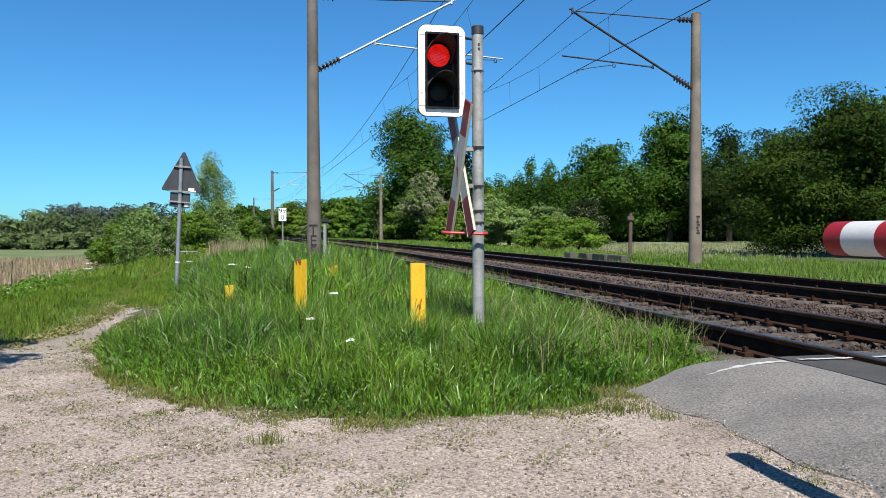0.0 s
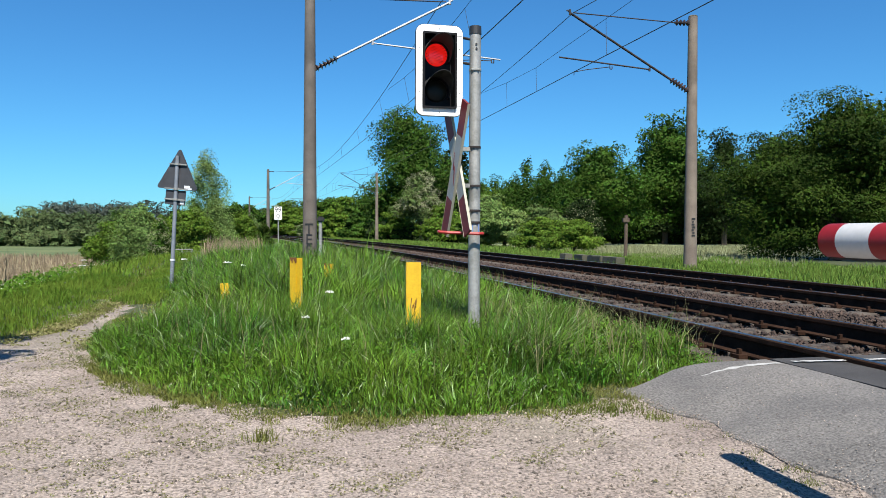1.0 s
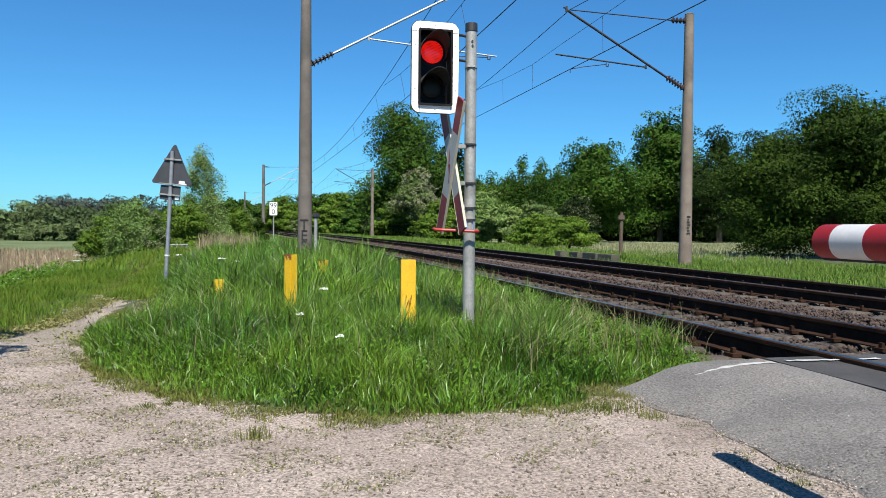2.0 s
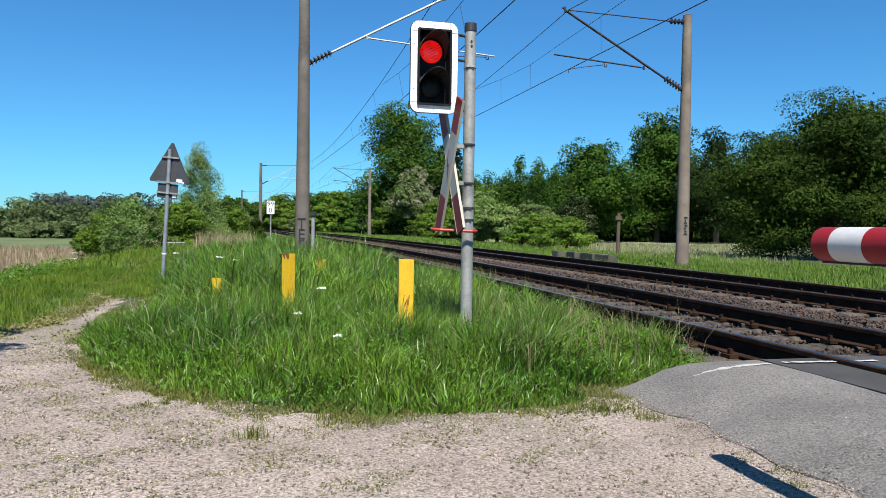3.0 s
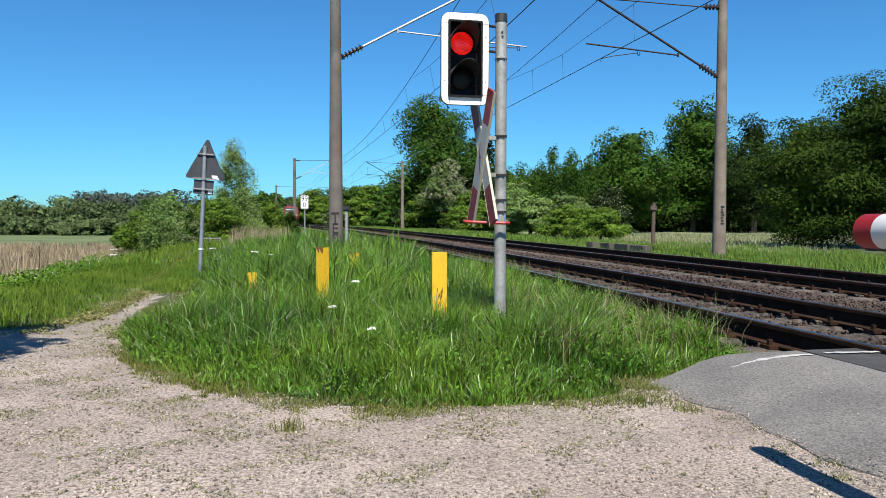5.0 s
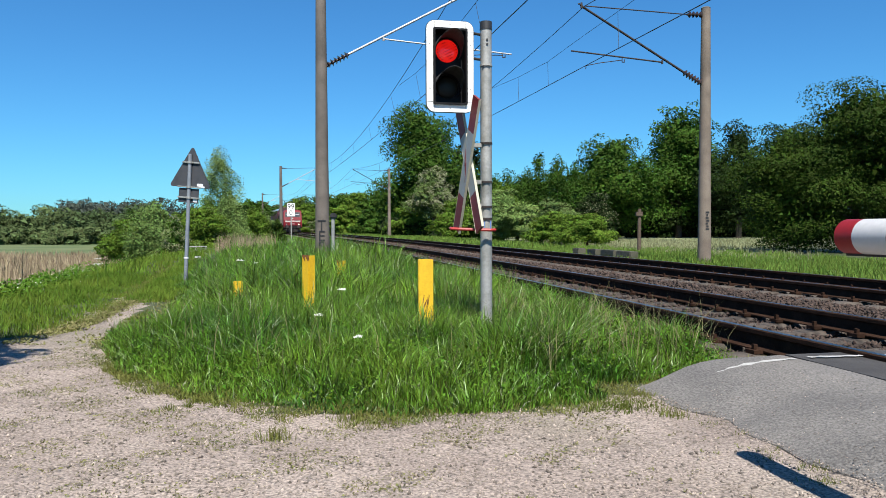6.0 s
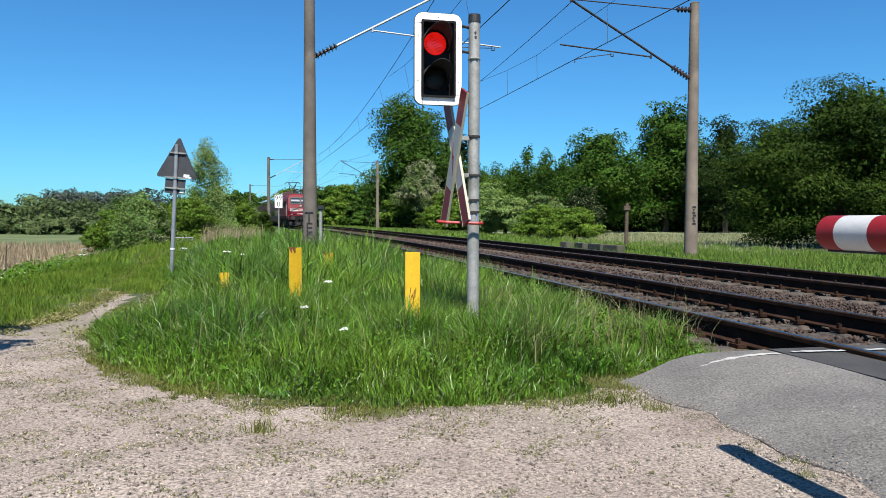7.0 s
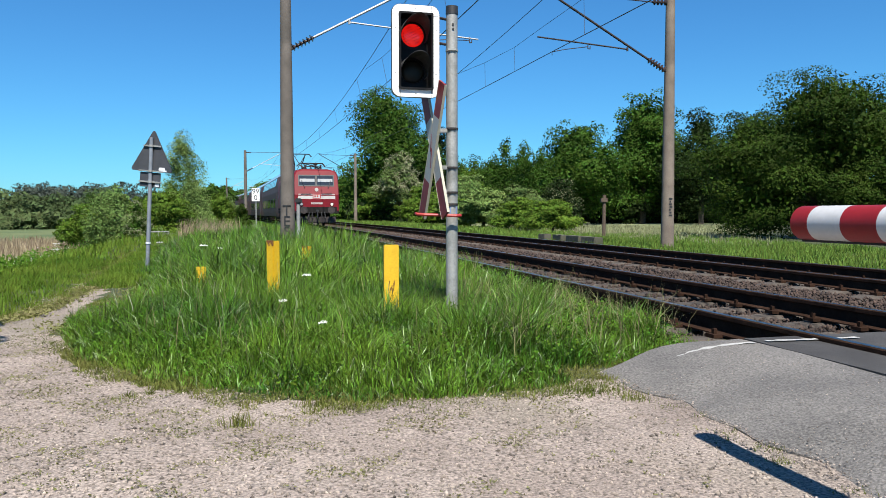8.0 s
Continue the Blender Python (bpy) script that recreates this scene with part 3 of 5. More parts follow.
def flat_text(txt, size, m, parent, material, name="lettering"):
    cu = bpy.data.curves.new("letter", "FONT")
    cu.body, cu.size, cu.align_x, cu.align_y, cu.extrude = txt, size, "CENTER", "CENTER", 0.002
    tmp = bpy.data.objects.new("letter", cu)
    scene.collection.objects.link(tmp)
    me = bpy.data.meshes.new_from_object(tmp.evaluated_get(bpy.context.evaluated_depsgraph_get()))
    bpy.data.objects.remove(tmp)
    me.transform(m)
    me.materials.clear()
    me.materials.append(material)
    ob = new(name, me)
    ob.parent = parent
    return ob


MAST_U = [21.1, 84.0, 150.0, 216.0]


def build_catenary():
    left_off, right_off = -5.62, 5.90
    for i, u in enumerate(MAST_U):
        lab = "tall round grey-brown concrete catenary mast in the grass verge"
        if i == 0:
            m = build_mast(u, left_off, 1, CONCRETE_DARK, "darker concrete catenary mast with black painted letters, in tall grass", PUSH_OFF, ALU)
            for k, ch in enumerate(("T", "E", "S")):
                wrap_text(ch, 0.40, 0.198, 1.18 - 0.29 * k, radians(-90 - 10), m, BLACK)
        else:
            build_mast(u, left_off, 1, CONCRETE_DARK if i < 3 else CONCRETE, lab, PUSH_OFF, ALU)
        m = build_mast(u + (1.2 if i else 0), right_off + (0.45 if i else 0), -1, CONCRETE, "pale tan concrete catenary mast beyond the tracks" + (" with scrawled paint" if i == 0 else ""), PULL_OFF, STEEL_DARK)
        if i == 0:
            for k in range(7):
                bm = B()
                box(bm, -0.05 + 0.02 * (k % 2), 0.06 - 0.025 * (k % 3), -0.012, 0.0, 1.02 + k * 0.085, 1.07 + k * 0.085)
                for v in bm.verts:
                    a = radians(-96) + v.co.x / 0.19
                    v.co = (math.cos(a) * (0.200 - v.co.y * 0.4), math.sin(a) * (0.200 - v.co.y * 0.4), v.co.z)
                part("paint_scrawl", bm, BLACK, m)
    ends = [-46.0] + MAST_U + [300.0]
    for off, stagger in ((-2.0, 0.38), (2.0, 0.05)):
        wire = empty("overhead_wire", Matrix(), "thin dark contact wire hung from its carrying cable by droppers", "overhead wire", "overhead wires")
        cable, contact = B(), B()

        def cable_at(u):
            j = max(0, min(len(ends) - 2, sum(u >= e for e in ends) - 1))
            k = (u - ends[j]) / (ends[j + 1] - ends[j])
            x, y, _ = line_at(max(-39.5, u), off)
            c = off + stagger * (1 - 2 * k) * (1 if j % 2 else -1)
            cx, cy, _ = line_at(max(-39.5, u), c)
            return (float(x), float(y), 7.32 - 4 * 1.15 * k * (1 - k)), (float(cx), float(cy), 5.60 - 4 * 0.04 * k * (1 - k))

        for a, b in zip(ends[:-1], ends[1:]):
            pts = [cable_at(a + (b - a) * i / 16 - (1e-6 if i == 16 else 0)) for i in range(17)]
            bent(cable, [q[0] for q in pts], 0.011, 5)
            bent(contact, [q[1] for q in pts], 0.012, 5)
            for i in range(3, 14, 2):
                bm = B()
                tube(bm, pts[i][0], pts[i][1], 0.006, n=5)
                part("dropper", bm, WIRE, wire)
        part("carrying_cable", cable, WIRE, wire)
        part("contact_wire", contact, WIRE, wire)
        # slack stitch wire under the cable at each mast
        for m in MAST_U:
            pts = []
            for du, dz in ((-9.5, 0.0), (-5.0, -0.36), (-2.2, -0.62), (0.6, -0.80), (3.2, -0.72), (6.4, -0.42), (10.0, 0.0)):
                top, low = cable_at(m + du)
                pts.append((top[0] * 0.6 + low[0] * 0.4, top[1] * 0.6 + low[1] * 0.4, top[2] + dz))
                if du in (-2.2, 3.2, 6.4):
                    bm = B()
                    tube(bm, pts[-1], low, 0.006, n=5)
                    part("dropper", bm, WIRE, wire)
            bm = B()
            part("stitch_wire", bent(bm, pts, 0.007, 5), WIRE, wire)


# ---- level crossing signal with cross ----
def rounded_rect(w, h, r, n=6):
    pts = []
    for cx, cz, a0 in ((w / 2 - r, h / 2 - r, 0), (-w / 2 + r, h / 2 - r, 90), (-w / 2 + r, -h / 2 + r, 180), (w / 2 - r, -h / 2 + r, 270)):
        for i in range(n + 1):
            a = radians(a0 + 90 * i / n)
            pts.append((cx + r * math.cos(a), cz + r * math.sin(a)))
    return pts


def ring_prism(outer, inner, y0, y1):
    bm = B()
    v = [[bm.verts.new((x, y, z)) for x, z in pts] for y in (y0, y1) for pts in (outer, inner)]
    n = len(outer)
    for i in range(n):
        j = (i + 1) % n
        o0, i0, o1, i1 = v
        bm.faces.new((o0[i], o0[j], i0[j], i0[i]))
        bm.faces.new((o1[i], i1[i], i1[j], o1[j]))
        bm.faces.new((o0[i], o1[i], o1[j], o0[j]))
        bm.faces.new((i0[i], i0[j], i1[j], i1[i]))
    return bm


def hood(x, z, r, depth, y):
    """A visor: a scooped half tube over a lamp."""
    bm = B()
    n = 20
    rows = []
    for i in range(n + 1):
        a = radians(-35 + 250 * i / n)
        d = depth * (0.22 + 0.78 * max(0.0, math.sin(a)) ** 0.8)
        rows.append([bm.verts.new((x + rr * math.cos(a), yy, z + rr * math.sin(a))) for rr, yy in ((r, y), (r, y - d), (r - 0.004, y - d), (r - 0.004, y))])
    for a, b in zip(rows[:-1], rows[1:]):
        for k in range(4):
            bm.faces.new((a[k], a[(k + 1) % 4], b[(k + 1) % 4], b[k]))
    return bm


def build_signal():
    sig = empty("crossing_signal", pose(0.33, 7.15, -0.225), "crossing light showing red above a red and white cross", "railway signal")
    bm = B()
    tube(bm, (0, 0, -0.2), (0.0, 0, 2.93), 0.056, 0.053, 28, False)
    pole = part("pole", bm, GALV, sig, "galvanised steel pole", True)
    bm = B()
    tube(bm, (0, 0, 2.93), (0, 0, 3.005), 0.058, 0.056, 28)
    part("cap", bm, BLACK, pole, "black plastic cap")
    for z in (2.60, 1.88, 1.52, 1.29, 1.18):
        bm = B()
        tube(bm, (0, 0, z - 0.010), (0, 0, z + 0.010), 0.0585, 0.0585, 24)
        box(bm, -0.035, 0.035, -0.066, -0.052, z - 0.008, z + 0.008)
        part("strap", bm, STEEL_DARK if z < 2 else GALV, pole)
    for x, z in ((0.008, 2.83), (0.010, 2.79)):
        bm = B()
        tube(bm, (x, -0.050, z), (x, -0.060, z), 0.010, 0.010, 10)
        part("bolt_hole", bm, BLACK, pole)
    bm = B()
    box(bm, -0.03, 0.035, -0.0605, -0.045, 1.08, 1.16)
    for v in bm.verts:
        a = radians(-80) + v.co.x / 0.056
        rr = 0.0575 if v.co.y < -0.05 else 0.054
        v.co = (math.cos(a) * rr, math.sin(a) * rr, v.co.z)
    part("sticker", bm, BLUE, pole, "torn blue sticker")
    # lamp box
    box_m = pose(-0.335, -0.16, 2.56, 0, 0, 13)
    fr = part("white_border", ring_prism(rounded_rect(0.436, 0.822, 0.075), rounded_rect(0.318, 0.69, 0.012), -0.012, 0.012), WHITE, sig, "white border plate with rounded corners")
    fr.matrix_local = box_m
    bm = ring_prism(rounded_rect(0.318, 0.69, 0.012), rounded_rect(0.282, 0.655, 0.01), -0.035, 0.13)
    part("inner_rim", bm, HOUSING, fr)
    bm = B()
    box(bm, -0.15, 0.15, 0.11, 0.20, -0.335, 0.335, 0.02)
    part("lamp_case", bm, HOUSING, fr)
    bm = ring_prism(rounded_rect(0.444, 0.83, 0.078), rounded_rect(0.436, 0.822, 0.075), -0.008, 0.02)
    part("rubber_edge", bm, BLACK, fr)
    for z, on in ((0.165, True), (-0.165, False)):
        bm = B()
        bmesh.ops.create_uvsphere(bm, u_segments=28, v_segments=14, radius=0.105, matrix=pose(-0.005, 0.105, z) @ Matrix.Diagonal((1, 0.25, 1, 1)))
        lens = part("lens", bm, LENS_RED if on else LENS_OFF, fr, "lit red lens" if on else "unlit dark lens", True)
        if on:
            for k in range(7):
                o = -0.075 + 0.025 * k
                half = math.sqrt(max(0.0, 0.098 ** 2 - o * o))
                bm = B()
                a = radians(28)
                y = 0.105 - 0.0255 * math.sqrt(max(0.05, 1 - (o / 0.105) ** 2))
                p = (-0.005 - math.sin(a) * o - math.cos(a) * half, y + 0.012, z + math.cos(a) * o - math.sin(a) * half)
                q = (-0.005 - math.sin(a) * o + math.cos(a) * half, y + 0.012, z + math.cos(a) * o + math.sin(a) * half)
                mid = ((p[0] + q[0]) / 2, y - 0.002, (p[2] + q[2]) / 2)
                bent(bm, [p, mid, q], 0.003, 6)
                part("lens_ridge", bm, LENS_GRID, lens)
        part("visor", hood(-0.005, z, 0.130, 0.335, 0.105), VISOR, fr, "black visor over the lamp")
    for z in (0.10, 0.33, -0.36):
        bm = B()
        tube(bm, (0.20, 0.05, z), (0.345, 0.115, z), 0.013, 0.013, 8)
        part("bracket", bm, STEEL_DARK, fr)
    # joints between the pieces of the border, and its rivets
    for x, z, w, h in ((-0.145, 0.378, 0.0025, 0.06), (0.145, 0.378, 0.0025, 0.06), (-0.145, -0.378, 0.0025, 0.06), (0.145, -0.378, 0.0025, 0.06),
                       (-0.188, 0.32, 0.055, 0.0025), (0.188, 0.32, 0.055, 0.0025), (-0.188, -0.32, 0.055, 0.0025), (0.188, -0.32, 0.055, 0.0025)):
        bm = B()
        box(bm, x - w / 2, x + w / 2, -0.0135, -0.011, z - h / 2, z + h / 2)
        part("joint", bm, TROUGH, fr)
    for x, z in ((-0.188, 0.20), (0.188, 0.20), (-0.188, -0.20), (0.188, -0.20), (0.0, 0.378), (0.0, -0.378)):
        bm = B()
        tube(bm, (x, -0.011, z), (x, -0.016, z), 0.007, 0.005, 8)
        part("rivet", bm, GALV, fr)
    # cross: two crossed boards seen almost edge-on
    cm = pose(-0.155, -0.06, 1.665, 0, 0, -71)
    for k, s in enumerate((-1, 1)):
        # s=+1 board leans one way, -1 the other; white middle, red ends
        arm = None
        lean = Matrix.Rotation(radians(25 * s), 4, "Y")
        for z0, z1, mt in ((-0.65, -0.29, CROSS_RED), (-0.29, 0.33, CROSS_WHITE_SHADED), (0.33, 0.65, CROSS_RED)):
            bm = B()
            box(bm, -0.078, 0.078, -0.016 - 0.024 * k, 0.004 - 0.024 * k, z0, z1 - 0.0005)
            ob = part("cross_board" if arm is None else "painted_section", bm, mt, sig if arm is None else arm)
            if arm is None:
                arm = ob
                ob.matrix_local = cm @ lean
        # edge strips, their sunlit look painted as cream
        bm = B()
        for sx in (-1, 1):
            box(bm, sx * 0.080 - 0.002, sx * 0.080 + 0.002, -0.018 - 0.024 * k, 0.006 - 0.024 * k, -0.65, 0.65)
        part("board_edge", bm, CROSS_EDGE_SUNLIT, arm, "folded edge, warm sunlight put into its pale cream colour")
    # arrow of lightning in the middle
    bm = B()
    pts = [(0.012, 0.16), (-0.022, 0.0), (0.0, 0.005), (-0.014, -0.15), (0.024, 0.03), (0.0, 0.025)]
    f = bm.faces.new([bm.verts.new((x, -0.0445, z)) for x, z in pts])
    g = bmesh.ops.extrude_face_region(bm, geom=[f])
    for v in g["geom"]:
        if isinstance(v, bmesh.types.BMVert):
            v.co.y += 0.003
    fl = part("lightning_mark", bm, CROSS_RED, sig, "dark red lightning mark")
    fl.matrix_local = cm
    for z in (1.86, 1.52, 1.30):
        bm = B()
        box(bm, -0.13, -0.045, -0.055, -0.01, z - 0.02, z + 0.02, 0.004)
        part("cross_bracket", bm, GALV, sig)
    bm = B()
    bent(bm, [(-0.335, 0.10, 1.095), (-0.325, -0.11, 1.09), (-0.26, -0.13, 1.085), (0.04, -0.13, 1.075), (0.075, -0.10, 1.075), (0.075, 0.02, 1.08)], 0.014, 8)
    part("guard_hoop", bm, RED, sig, "bright red guard hoop under the cross")


# ---- small line-side things ----
def build_yellow_post(x, y, top, w, turn, tilt, label, rusty=False, depth=0.09):
    p = empty("marker_post", pose(x, y, -0.2, tilt, 0, turn), label, "marker post", "yellow marker posts")
    h = top + 0.2
    bm = B()
    box(bm, -w / 2, w / 2, 0, 0.012, -0.2, h, 0.003)
    front = part("front_panel", bm, YELLOW, p)
    for s in (-1, 1):
        bm = B()
        box(bm, s * w / 2 - 0.006, s * w / 2 + 0.006, 0.0125, depth, -0.2, h - 0.004, 0.002)
        part("side_panel", bm, YELLOW, p)
    if rusty:
        bm = B()
        for k in range(6):
            x0 = -w / 2 + w * k / 6
            box(bm, x0, x0 + w / 6, -0.002, 0.014, h - 0.02 - 0.02 * ((k * 7) % 3), h + 0.001)
        part("rusty_edge", bm, RUSTY, p, "rusty frayed top edge")
    else:
        for k in range(5):
            bm = B()
            a = -0.03 + 0.012 * k
            tube(bm, (a, -0.0015, h - 0.42 - 0.02 * (k % 2)), (a + 0.012, -0.0015, h - 0.33 - 0.02 * ((k * 3) % 4)), 0.0035, n=5)
            part("scratch", bm, RUSTY, p)
    return p


def build_triangle_sign():
    s = empty("road_sign", pose(-5.155, 14.72, -0.21, 0, 2.9, 0), "dark grey back of a triangular road sign on leaning pole", "road sign")
    bm = B()
    tube(bm, (0, 0, -0.2), (0, 0, 2.52), 0.038, 0.036, 18, False)
    part("pole", bm, SIGN_POLE, s, "", True)
    fm = pose(-0.075, 0.055, 0, 0, 2.5, -16)
    bm = B()
    L, r = 0.93, 0.04
    cen = [(-L / 2 + r * 1.7, 0.0 + r), (L / 2 - r * 1.7, 0.0 + r), (0, L * 0.866 - 2 * r)]
    pts = []
    for (cx, cz), a0 in zip(cen, (150, 270, 30)):
        for i in range(6):
            a = radians(a0 + 120 * i / 5)
            pts.append((cx + r * math.cos(a), cz + r * math.sin(a)))
    f = bm.faces.new([bm.verts.new((x, 0, 1.88 + z)) for x, z in pts])
    g = bmesh.ops.extrude_face_region(bm, geom=[f])
    for v in g["geom"]:
        if isinstance(v, bmesh.types.BMVert):
            v.co.y += 0.012
    plate = part("triangle_plate", bm, SIGN_BACK, s)
    plate.matrix_local = fm
    bm = B()
    box(bm, -0.24, 0.21, 0, 0.008, 1.58, 1.86, 0.003)
    sub = part("lower_plate", bm, SIGN_BACK, s)
    sub.matrix_local = fm
    for z, w in ((2.36, 0.19), (1.885, 0.26), (1.68, 0.24)):
        bm = B()
        box(bm, -w, w, -0.035, -0.002, z - 0.015, z + 0.015, 0.004)
        ob = part("clamp_rail", bm, GALV, s)
        ob.matrix_local = fm
        bm = B()
        tube(bm, (0, 0, z - 0.02), (0, 0, z + 0.02), 0.052, 0.052, 14)
        part("clamp", bm, GALV, s)
    for x0, x1, z0, z1 in ((0.16, 0.29, 1.91, 1.965), (0.10, 0.19, 1.60, 1.67), (0.20, 0.33, 1.89, 1.92)):
        bm = B()
        box(bm, x0, x1, -0.006, -0.003, z0, z1)
        ob = part("sticker", bm, STICKER, s)
        ob.matrix_local = fm
    bm = B()
    tube(bm, (0, 0, 0.50), (0, 0, 0.53), 0.0475, 0.0475, 16)
    part("sticker", bm, STICKER, s)


def build_hectometre_sign():
    s = empty("kilometre_sign", pose(-10.5, 50.0, 0.06), "white kilometre board with black figures on a thin grey post", "sign")
    bm = B()
    tube(bm, (0, 0, -0.7), (0, 0, 2.4), 0.04, 0.04, 12)
    part("post", bm, GALV, s)
    bm = B()
    box(bm, -0.25, 0.25, -0.07, -0.045, 1.57, 2.42, 0.008)
    board = part("board", bm, WHITE, s)
    flat_text("99", 0.46, pose(0, -0.075, 2.20, 90, 0, 0), board, BLACK, "figures")
    flat_text("0", 0.46, pose(0, -0.075, 1.79, 90, 0, 0), board, BLACK, "figures")


def build_small_posts():
    p = empty("line_side_post", pose(-3.13, 20.2, -0.14), "short grey steel post with a dark box on top", "post")
    bm = B()
    tube(bm, (0, 0, -0.2), (0, 0, 1.28), 0.047, 0.047, 14)
    part("post", bm, GALV, p)
    bm = B()
    box(bm, -0.075, 0.10, -0.08, 0.08, 1.26, 1.40, 0.03)
    part("box", bm, BLACK, p)
    w = empty("wooden_post", pose(8.10, 33.0, -0.2), "weathered wooden post with a small box at its head", "post")
    bm = B()
    tube(bm, (0, 0, 0), (0.02, 0, 1.85), 0.085, 0.075, 10)
    part("post", bm, WOOD, w)
    bm = B()
    box(bm, -0.14, 0.14, -0.12, 0.10, 1.52, 1.72, 0.02)
    part("box", bm, WOOD, w)
    for k, (u, off, l) in enumerate(((26.2, 4.55, 0.9), (25.0, 4.62, 1.1), (23.7, 4.6, 1.0), (27.6, 4.5, 0.5))):
        bm = B()
        box(bm, -0.16, 0.16, -l / 2, l / 2, -0.25, 0.26, 0.025)
        ob = link_bm("cable_trough", bm, TROUGH)
        ob.matrix_world = line_pose(u, off, -0.2) @ Matrix.Rotation(radians(3 * (k - 1)), 4, "Z")
        tagged(ob, "mossy old concrete cable trough block beside the track", "trough", "cable troughs")


def build_barrier():
    d = Vector((NY, -NX, 0))
    tip = Vector((1.535, 2.97, 0.837))
    m = Matrix.Translation(tip) @ Matrix.Rotation(math.atan2(d.y, d.x), 4, "Z")
    b = empty("barrier", m, "lowered red and white level crossing barrier boom", "barrier")
    edges = [0.0, 0.092] + [0.092 + 0.165 * (i + 1) for i in range(26)]
    boom = None
    for i, (a, c) in enumerate(zip(edges[:-1], edges[1:])):
        bm = B()
        tube(bm, (a, 0, 0), (c, 0, 0), 0.066 + 0.002 * a, 0.066 + 0.002 * c, 36, caps=False)
        part("boom_band", bm, BOOM_RED if i % 2 == 0 else BOOM_WHITE, b, "", True)
    bm = B()
    tube(bm, (0.001, 0, 0), (-0.008, 0, 0), 0.066, 0.058, 36)
    part("end_cap", bm, BOOM_RED, b)
    bm = B()
    box(bm, 0.0, edges[-1], -0.010, 0.010, -0.074, -0.063)
    part("lower_rail", bm, STEEL_DARK, b)
    bm = B()
    box(bm, 4.0, 4.5, -0.22, 0.22, -1.1, 0.12, 0.03)
    part("drive_box", bm, GALV, b)


# ---- plants ----
def tree(name, x, y, top, width, material, label, category="tree", base=0.0, n=9000, leaf=0.22, lobes=26, trunk=0.16, depth=None, seed=0,
         blossom=None, spread=1.0, shape=0.5, layer=0.85, core=0.16, clumps=5):
    """A tree or bush: tapered trunk with limbs, and a crown of leaf clumps gathered in uneven lobes."""
    global rng
    keep, rng = rng, np.random.default_rng(1000 + seed)
    n, leaf = int(n * 2.2), leaf * 0.76
    zg = float(ground_z(np.array([x]), np.array([y]))[0]) - 0.05
    h = top - zg
    depth = depth or width
    t = empty(name, pose(x, y, zg), label, category)
    rx, ry = width / 2, depth / 2
    zb = base - zg if base else 0.12 * h
    rz = (h - zb) / 2
    zc = zb + rz
    # a few big masses make the outline; many small clumps sit on them
    K = max(7, lobes // 4)
    dd = rng.normal(0, 1, (K, 3))
    dd /= np.linalg.norm(dd, axis=1)[:, None]
    rad = rng.uniform(0.25, 0.75, K)
    lr = rng.uniform(0.34, 0.56, K) * spread
    cz = dd[:, 2] * rad
    wid = np.clip(1.0 - shape * np.clip(cz, -0.3, 1), 0.2, 1.2)
    c = np.stack([dd[:, 0] * rad * wid * (1.25 - lr), dd[:, 1] * rad * wid * (1.25 - lr), cz * 1.2], 1)
    c[0], lr[0] = (0, 0, 0.62), 0.36 * spread
    c[1], lr[1] = (0.05, 0, 0.0), 0.55 * spread
    c[2], lr[2] = (0.35, -0.2, -0.55), 0.45
    c[3], lr[3] = (-0.4, -0.1, -0.5), 0.45
    M = max(48, lobes * clumps)
    km = rng.choice(K, M, p=lr ** 2 / (lr ** 2).sum())
    e = rng.normal(0, 1, (M, 3))
    e /= np.linalg.norm(e, axis=1)[:, None]
    q = c[km] + e * (lr[km] * rng.uniform(0.72, 1.12, M))[:, None]
    inside = np.zeros(M, bool)
    for g in range(K):
        inside |= (np.linalg.norm(q - c[g], axis=1) < lr[g] * 0.62)
    q[inside] = q[inside] * 1.12
    cl = rng.uniform(0.10, 0.21, M) * (0.85 + 0.3 * spread)
    k = rng.choice(M, n, p=cl ** 2 / (cl ** 2).sum())
    # leaves cover the upper side of flattened clumps; a tenth are broad ones deep inside that close the crown
    g3 = rng.normal(0, 1, (n, 3)) + np.array([0, 0, 0.35])
    g3 /= np.linalg.norm(g3, axis=1)[:, None]
    g3 *= rng.uniform(0.45, 1.05, (n, 1)) ** 0.6 * np.array([1.0, 1.0, layer])
    p = q[k] + g3 * cl[k][:, None]
    deep = rng.random(n) < core
    kc = rng.choice(K, n)
    p[deep] = (c[kc] + rng.normal(0, 0.30, (n, 3)) * lr[kc][:, None])[deep]
    p = p * np.array([rx, ry, rz])
    p[:, 2] += zc
    top_now = np.percentile(p[:, 2], 99.6)
    p[:, 2] = np.where(p[:, 2] > zb, zb + (p[:, 2] - zb) * (h - zb) / max(0.2, top_now - zb), p[:, 2])
    side = np.percentile(np.abs(p[:, 0]), 98.5)
    p[:, 0] *= rx / side
    p[:, 2] = np.maximum(p[:, 2], 0.05 + 0.2 * rng.random(n))
    c = np.stack([c[:, 0] * rx, c[:, 1] * ry, c[:, 2] * rz + zc], 1)
    lobes = K
    e = e[k] * 0.5 + g3 * 0.9
    s = rng.uniform(0.5, 1.2, n) * leaf * np.where(deep, 2.2, 1.0)
    up = e + np.array([0, 0, 0.5])
    bl = np.zeros(n, bool)
    if blossom:
        bl = (rng.random(n) < blossom[1] * 1.5) & (np.sin(k * 2.1) > -0.3) & ~deep
    crown = new("crown", sprays_mesh("crown", p[~bl], up[~bl], s[~bl], material))
    crown.parent = t
